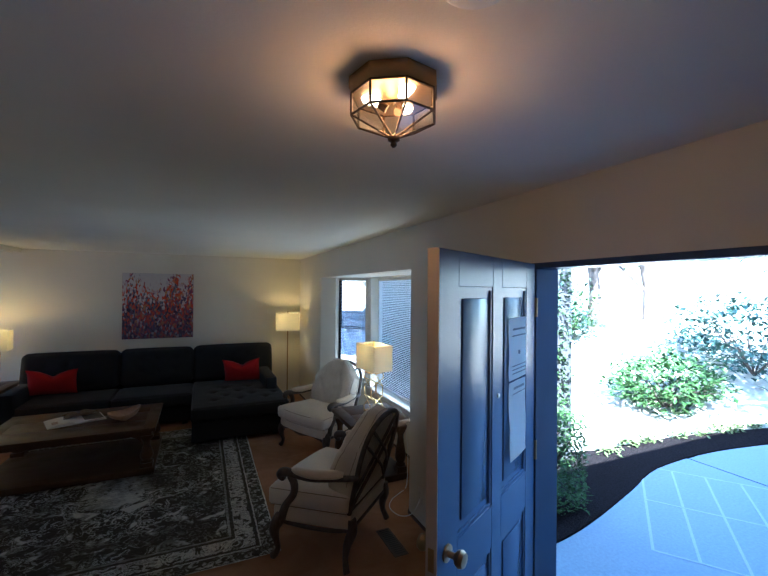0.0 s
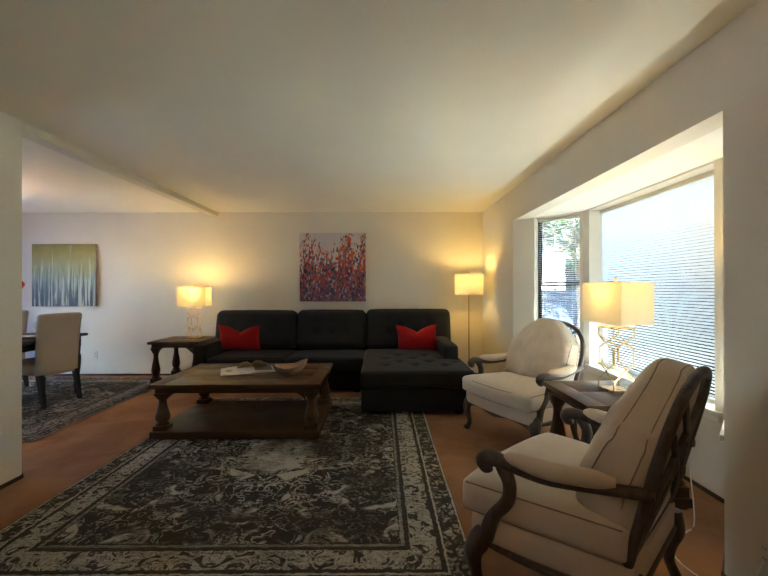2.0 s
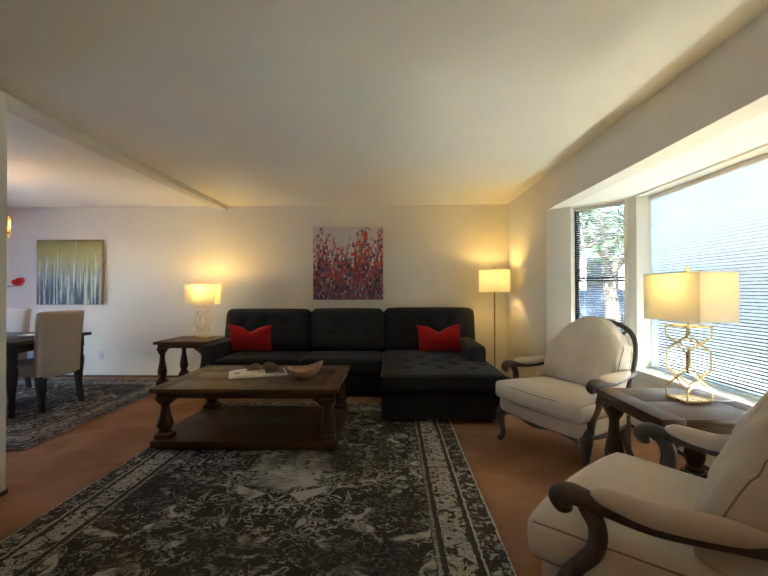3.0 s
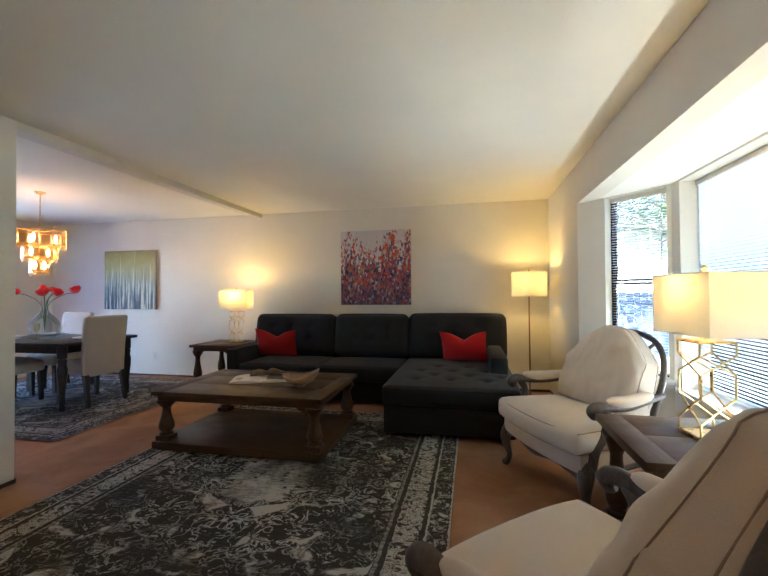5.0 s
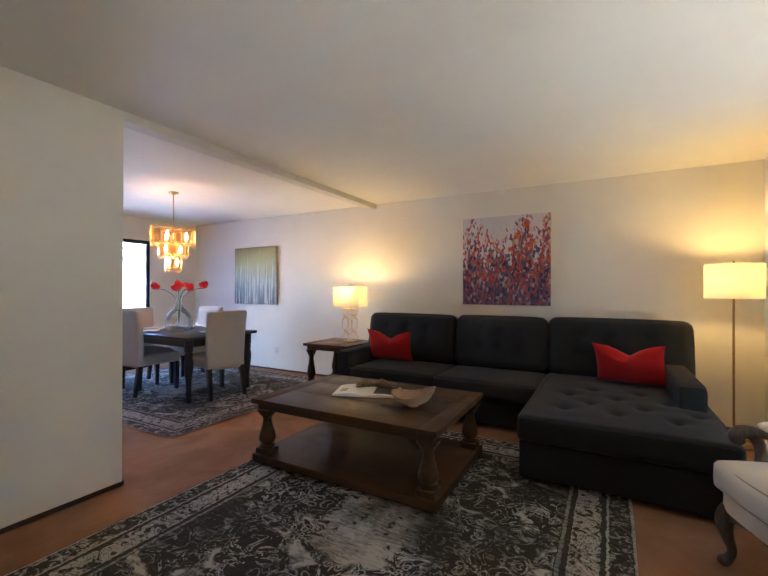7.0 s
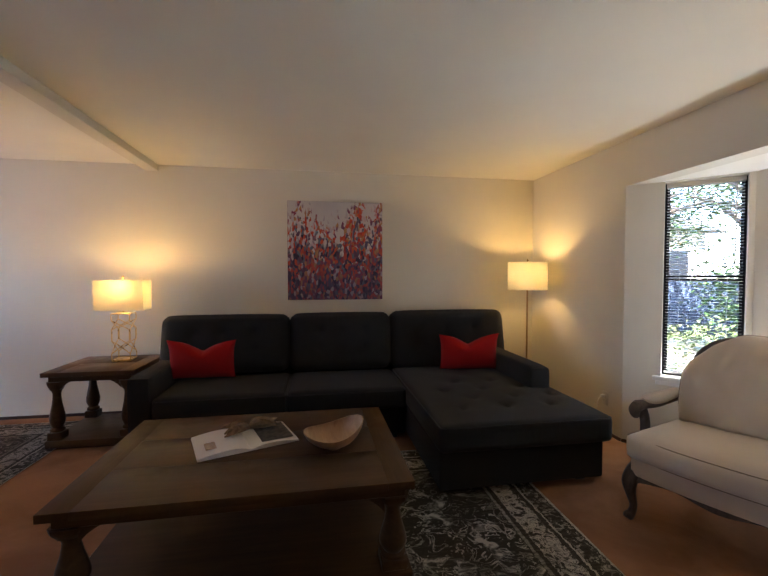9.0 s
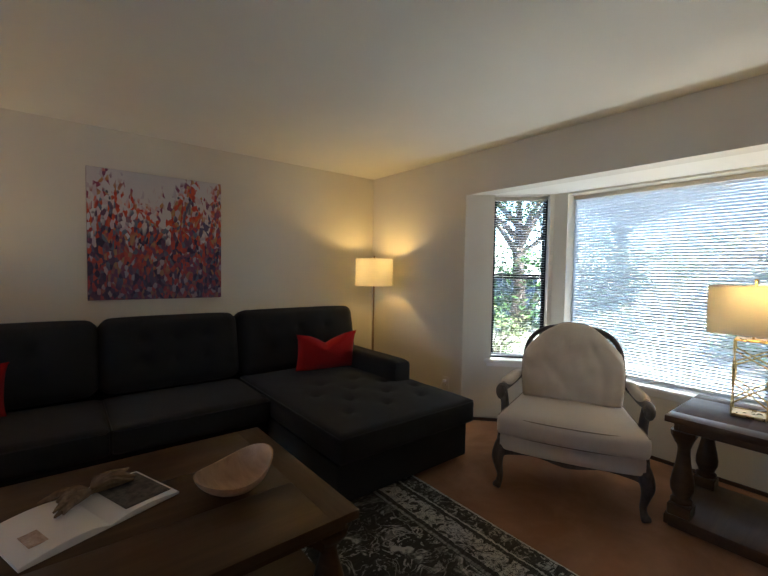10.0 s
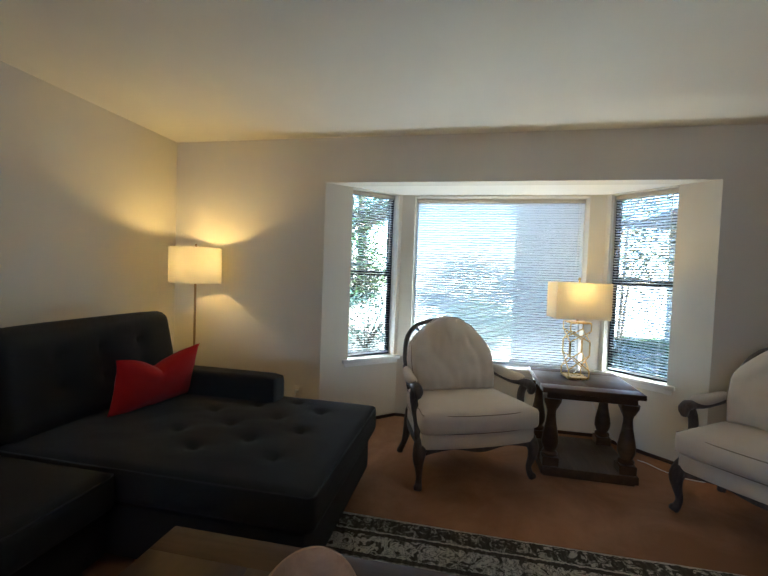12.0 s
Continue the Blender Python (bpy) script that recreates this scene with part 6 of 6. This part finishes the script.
shrub("pale flowering shrub near the bay", (4.6, 7.6), (0.7, 0.8, 0.45), 1200, 0.09, M_LEAF2, 5)
shrub("low green shrub beyond the bay", (10.5, 4.4), (1.6, 1.6, 0.9), 2200, 0.16, M_LEAF3, 6)
for i in range(9):
    x = 4.9 + i * 0.42 + rnd.uniform(-0.1, 0.1)
    y = 3.44 - max(0, x - 6) * 0.17 + rnd.uniform(-0.05, 0.08)
    tuft = thing("grass_tuft", "small green tuft at the edge of the mulch", "plant", None, "tufts along the bed")
    z = -0.14
    leafy("blades", tuft, [Vector((x + rnd.gauss(0, 0.08), y + rnd.gauss(0, 0.06), z + rnd.uniform(0, 0.07))) for k in range(90)], 0.07, M_LEAF2, rnd)


def tree(label, base, height, crown, leaves, size, material, seed, bare=0.0):
    rnd = random.Random(seed)
    tr = thing("garden_tree", label, "tree")
    z = hill(base[0], base[1]) - 0.05
    b = Vector((base[0], base[1], z))
    top = b + Vector((rnd.uniform(-0.3, 0.3), rnd.uniform(-0.3, 0.3), height * 0.62))
    trunk = [(*b, 0.19), (*(b + Vector((0.05, 0, height * 0.2))), 0.15), (*b.lerp(top, 0.6), 0.12), (*top, 0.07)]
    part("trunk", tube(smooth_path(trunk, 4), 0.1, 9), M_BARK, tr)
    pts = []
    for k in range(9):
        a = 2 * math.pi * k / 9 + rnd.uniform(-0.3, 0.3)
        s = b.lerp(top, rnd.uniform(0.35, 0.95))
        e = s + Vector((math.cos(a) * crown * rnd.uniform(0.6, 1.0), math.sin(a) * crown * rnd.uniform(0.6, 1.0), height * rnd.uniform(0.08, 0.35)))
        m1 = s.lerp(e, 0.5) + Vector((rnd.uniform(-0.2, 0.2), rnd.uniform(-0.2, 0.2), 0.25))
        bm = tube(smooth_path([(*s, 0.075), (*m1, 0.045), (*e, 0.010)], 4), 0.03, 6)
        for q in range(7):
            t = rnd.uniform(0.3, 1.0)
            p = s.lerp(m1, t * 2) if t < 0.5 else m1.lerp(e, t * 2 - 1)
            f = p + Vector((rnd.gauss(0, 0.5), rnd.gauss(0, 0.5), rnd.uniform(-0.2, 0.7)))
            tube([(*p, 0.018), (*p.lerp(f, 0.5), 0.012), (*f, 0.004)], 0.01, 5, bm)
            c = int(leaves / 63)
            pts += [f + Vector((rnd.gauss(0, 0.28), rnd.gauss(0, 0.28), rnd.gauss(0, 0.22))) for w in range(c)]
        part("limb", bm, M_BARK, tr)
    leafy("crown", tr, pts, size, material, rnd)
    return tr


tree("garden tree with spreading limbs and thin foliage", (4.7, 10.2), 4.6, 2.2, 4200, 0.11, M_LEAF, 11)
tree("garden tree with thin foliage on the bank", (9.8, 7.6), 5.5, 2.6, 5000, 0.14, M_LEAF, 12)
tree("small garden tree near the entry path", (8.8, 1.9), 4.6, 2.0, 2800, 0.14, M_LEAF, 13)
tree("tall tree at the top of the bank", (15.0, 9.5), 7.5, 3.4, 3600, 0.24, M_LEAF2, 14)
tree("tall tree behind the patio", (-11.5, 6.5), 6.0, 2.8, 3000, 0.2, M_LEAF3, 15)

tree("slim garden tree with blue-green foliage near the bay", (6.9, 8.6), 4.4, 1.9, 4600, 0.11, M_LEAF, 16)
shrub("dense dark shrub behind the bay's narrow window", (7.9, 7.4), (1.0, 1.2, 1.1), 2400, 0.12, M_LEAF, 17)

# a board fence, added for a blue shaded mass, closes the garden beside the house
# blue shade is put into the boards' colour, since sun falls on them
M_FENCE = mat_wood("dark_stained_fence", (0.030, 0.040, 0.062), (0.055, 0.072, 0.105), (30, 30, 3), 0.8, 0.1, 0.4)
fence = thing("board_fence", "added board fence across the garden, coloured dark blue for shade", "fence", pose(2.8, 12.3, -0.2, 0, 0, -13.7))
first = None
for i in range(56):
    mm = pose(0.072 + i * 0.145, 0, 0.01 * math.sin(i * 2.3), 0, 0, 0.4 * math.sin(i * 1.7))
    first = again(first, fence, mm) if first else part("board", bbox(-0.070, 0.070, -0.01, 0.01, 0.0, 1.44, 0.003, 1), M_FENCE, fence, m=mm)
for z in (0.3, 1.15):
    part("rail", bbox(0, 8.12, 0.011, 0.05, z, z + 0.09, 0.004, 1), M_FENCE, fence)
for i in range(5):
    part("post", bbox(i * 2.0, i * 2.0 + 0.09, 0.051, 0.14, 0.0, 1.5, 0.006, 1), M_FENCE, fence)

# a neighbour's house seen through the narrow window
nb = thing("neighbour_house", "low neighbouring house with pale walls and a grey roof", "house", pose(9.5, 19.0, 0.6, 0, 0, 12))
part("wall", bbox(-5, 5, -3, 3, -0.8, 2.6, 0.02, 1), M_STUCCO, nb)
bm = bmesh.new()
rv = [bm.verts.new(p) for p in ((-5.5, -3.6, 2.5), (5.5, -3.6, 2.5), (5.5, 3.6, 2.5), (-5.5, 3.6, 2.5), (-5.5, 0, 4.0), (5.5, 0, 4.0))]
for f in ((0, 1, 5, 4), (2, 3, 4, 5), (0, 4, 3), (1, 2, 5), (3, 2, 1, 0)):
    bm.faces.new([rv[i] for i in f])
part("roof", bm, M_ROOF, nb, smooth=False)
for x in (-3, 0.2, 3.2):
    w = part("window", bbox(x - 0.7, x + 0.7, -3.06, -3.0, 0.5, 1.8, 0.01, 1), M_TRIM, nb)
    part("pane", box(bmesh.new(), x - 0.62, x + 0.62, -3.075, -3.062, 0.58, 1.72), M_DARKFRAME, w, smooth=False)

# the house's own outer shell: roof with eaves, and an unseen wing added to shade the entry path
# unseen west eaves are stretched to keep sun out of the sliding door
structure("roof", bbox(-9.2, 2.30, -3.5, 8.2, 2.62, 2.78, 0.01, 1), M_ROOF, "low roof over the house, its unseen west eaves stretched to block sun", "roof")
structure("wall_wing", bbox(1.95, 8.6, -4.0, 0.25, -0.3, 2.62, 0.01, 1), M_STUCCO, "unseen plain stucco wing wall added to shade the path", "wall")
structure("roof_wing", bbox(2.31, 9.2, -4.6, 0.80, 2.62, 2.77, 0.01, 1), M_ROOF, "unseen wing eaves added to shade the path", "roof")
# the pier's shade is put into its dark base colour
M_PIER = ground_material("dark_pier_paint", (0.045, 0.045, 0.045), (0.075, 0.073, 0.07), 60, 0.4, 0.9, 0.005)
structure("porch_pier", bbox(3.75, 4.10, 3.38, 4.05, -0.35, 3.0, 0.012, 2), M_PIER, "pier beside the entry, darkened in colour to look shaded", "pier")
rnd = random.Random(33)
ivy = thing("climbing_ivy", "dark green ivy climbing the dark pier", "ivy")
part("stems", tube(smooth_path([(3.735, 3.36, -0.2), (3.738, 3.372, 0.8), (3.736, 3.362, 1.7), (3.735, 3.37, 2.5)], 4), 0.012, 6), M_BARK, ivy)
leafy("foliage", ivy, [Vector((rnd.uniform(3.72, 4.1), 3.365 - abs(rnd.gauss(0, 0.03)), rnd.uniform(-0.15, 2.6))) for i in range(700)], 0.06, M_LEAF, rnd)
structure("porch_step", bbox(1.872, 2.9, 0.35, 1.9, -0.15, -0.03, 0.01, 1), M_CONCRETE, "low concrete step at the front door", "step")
structure("patio", bbox(-9.0, X_DIN - T - 0.002, 2.0, 8.0, -0.25, -0.10, 0.01, 1), M_CONCRETE, "concrete patio outside the sliding door", "patio")
# thin pale strips imitate a grid of light thrown onto the path
M_LIGHTGRID = ground_material("pale_chalk", (0.24, 0.28, 0.31), (0.32, 0.36, 0.38), 90, 0.1)
light_grid = thing("chalk_grid", "faint grid of reflected light painted on the concrete path", "drawing", pose(4.45, 2.02, -0.1492, 0, 0, 36))
for k in range(5):
    part("chalk_line", box(bmesh.new(), -0.9, 0.9, -0.6 + k * 0.3 - 0.011, -0.6 + k * 0.3 + 0.011, 0.0, 0.0012), M_LIGHTGRID, light_grid, smooth=False)
for k in range(3):
    part("chalk_line", box(bmesh.new(), -0.9 + k * 0.9 - 0.011, -0.9 + k * 0.9 + 0.011, -0.6, 0.6, 0.0013, 0.002), M_LIGHTGRID, light_grid, smooth=False)
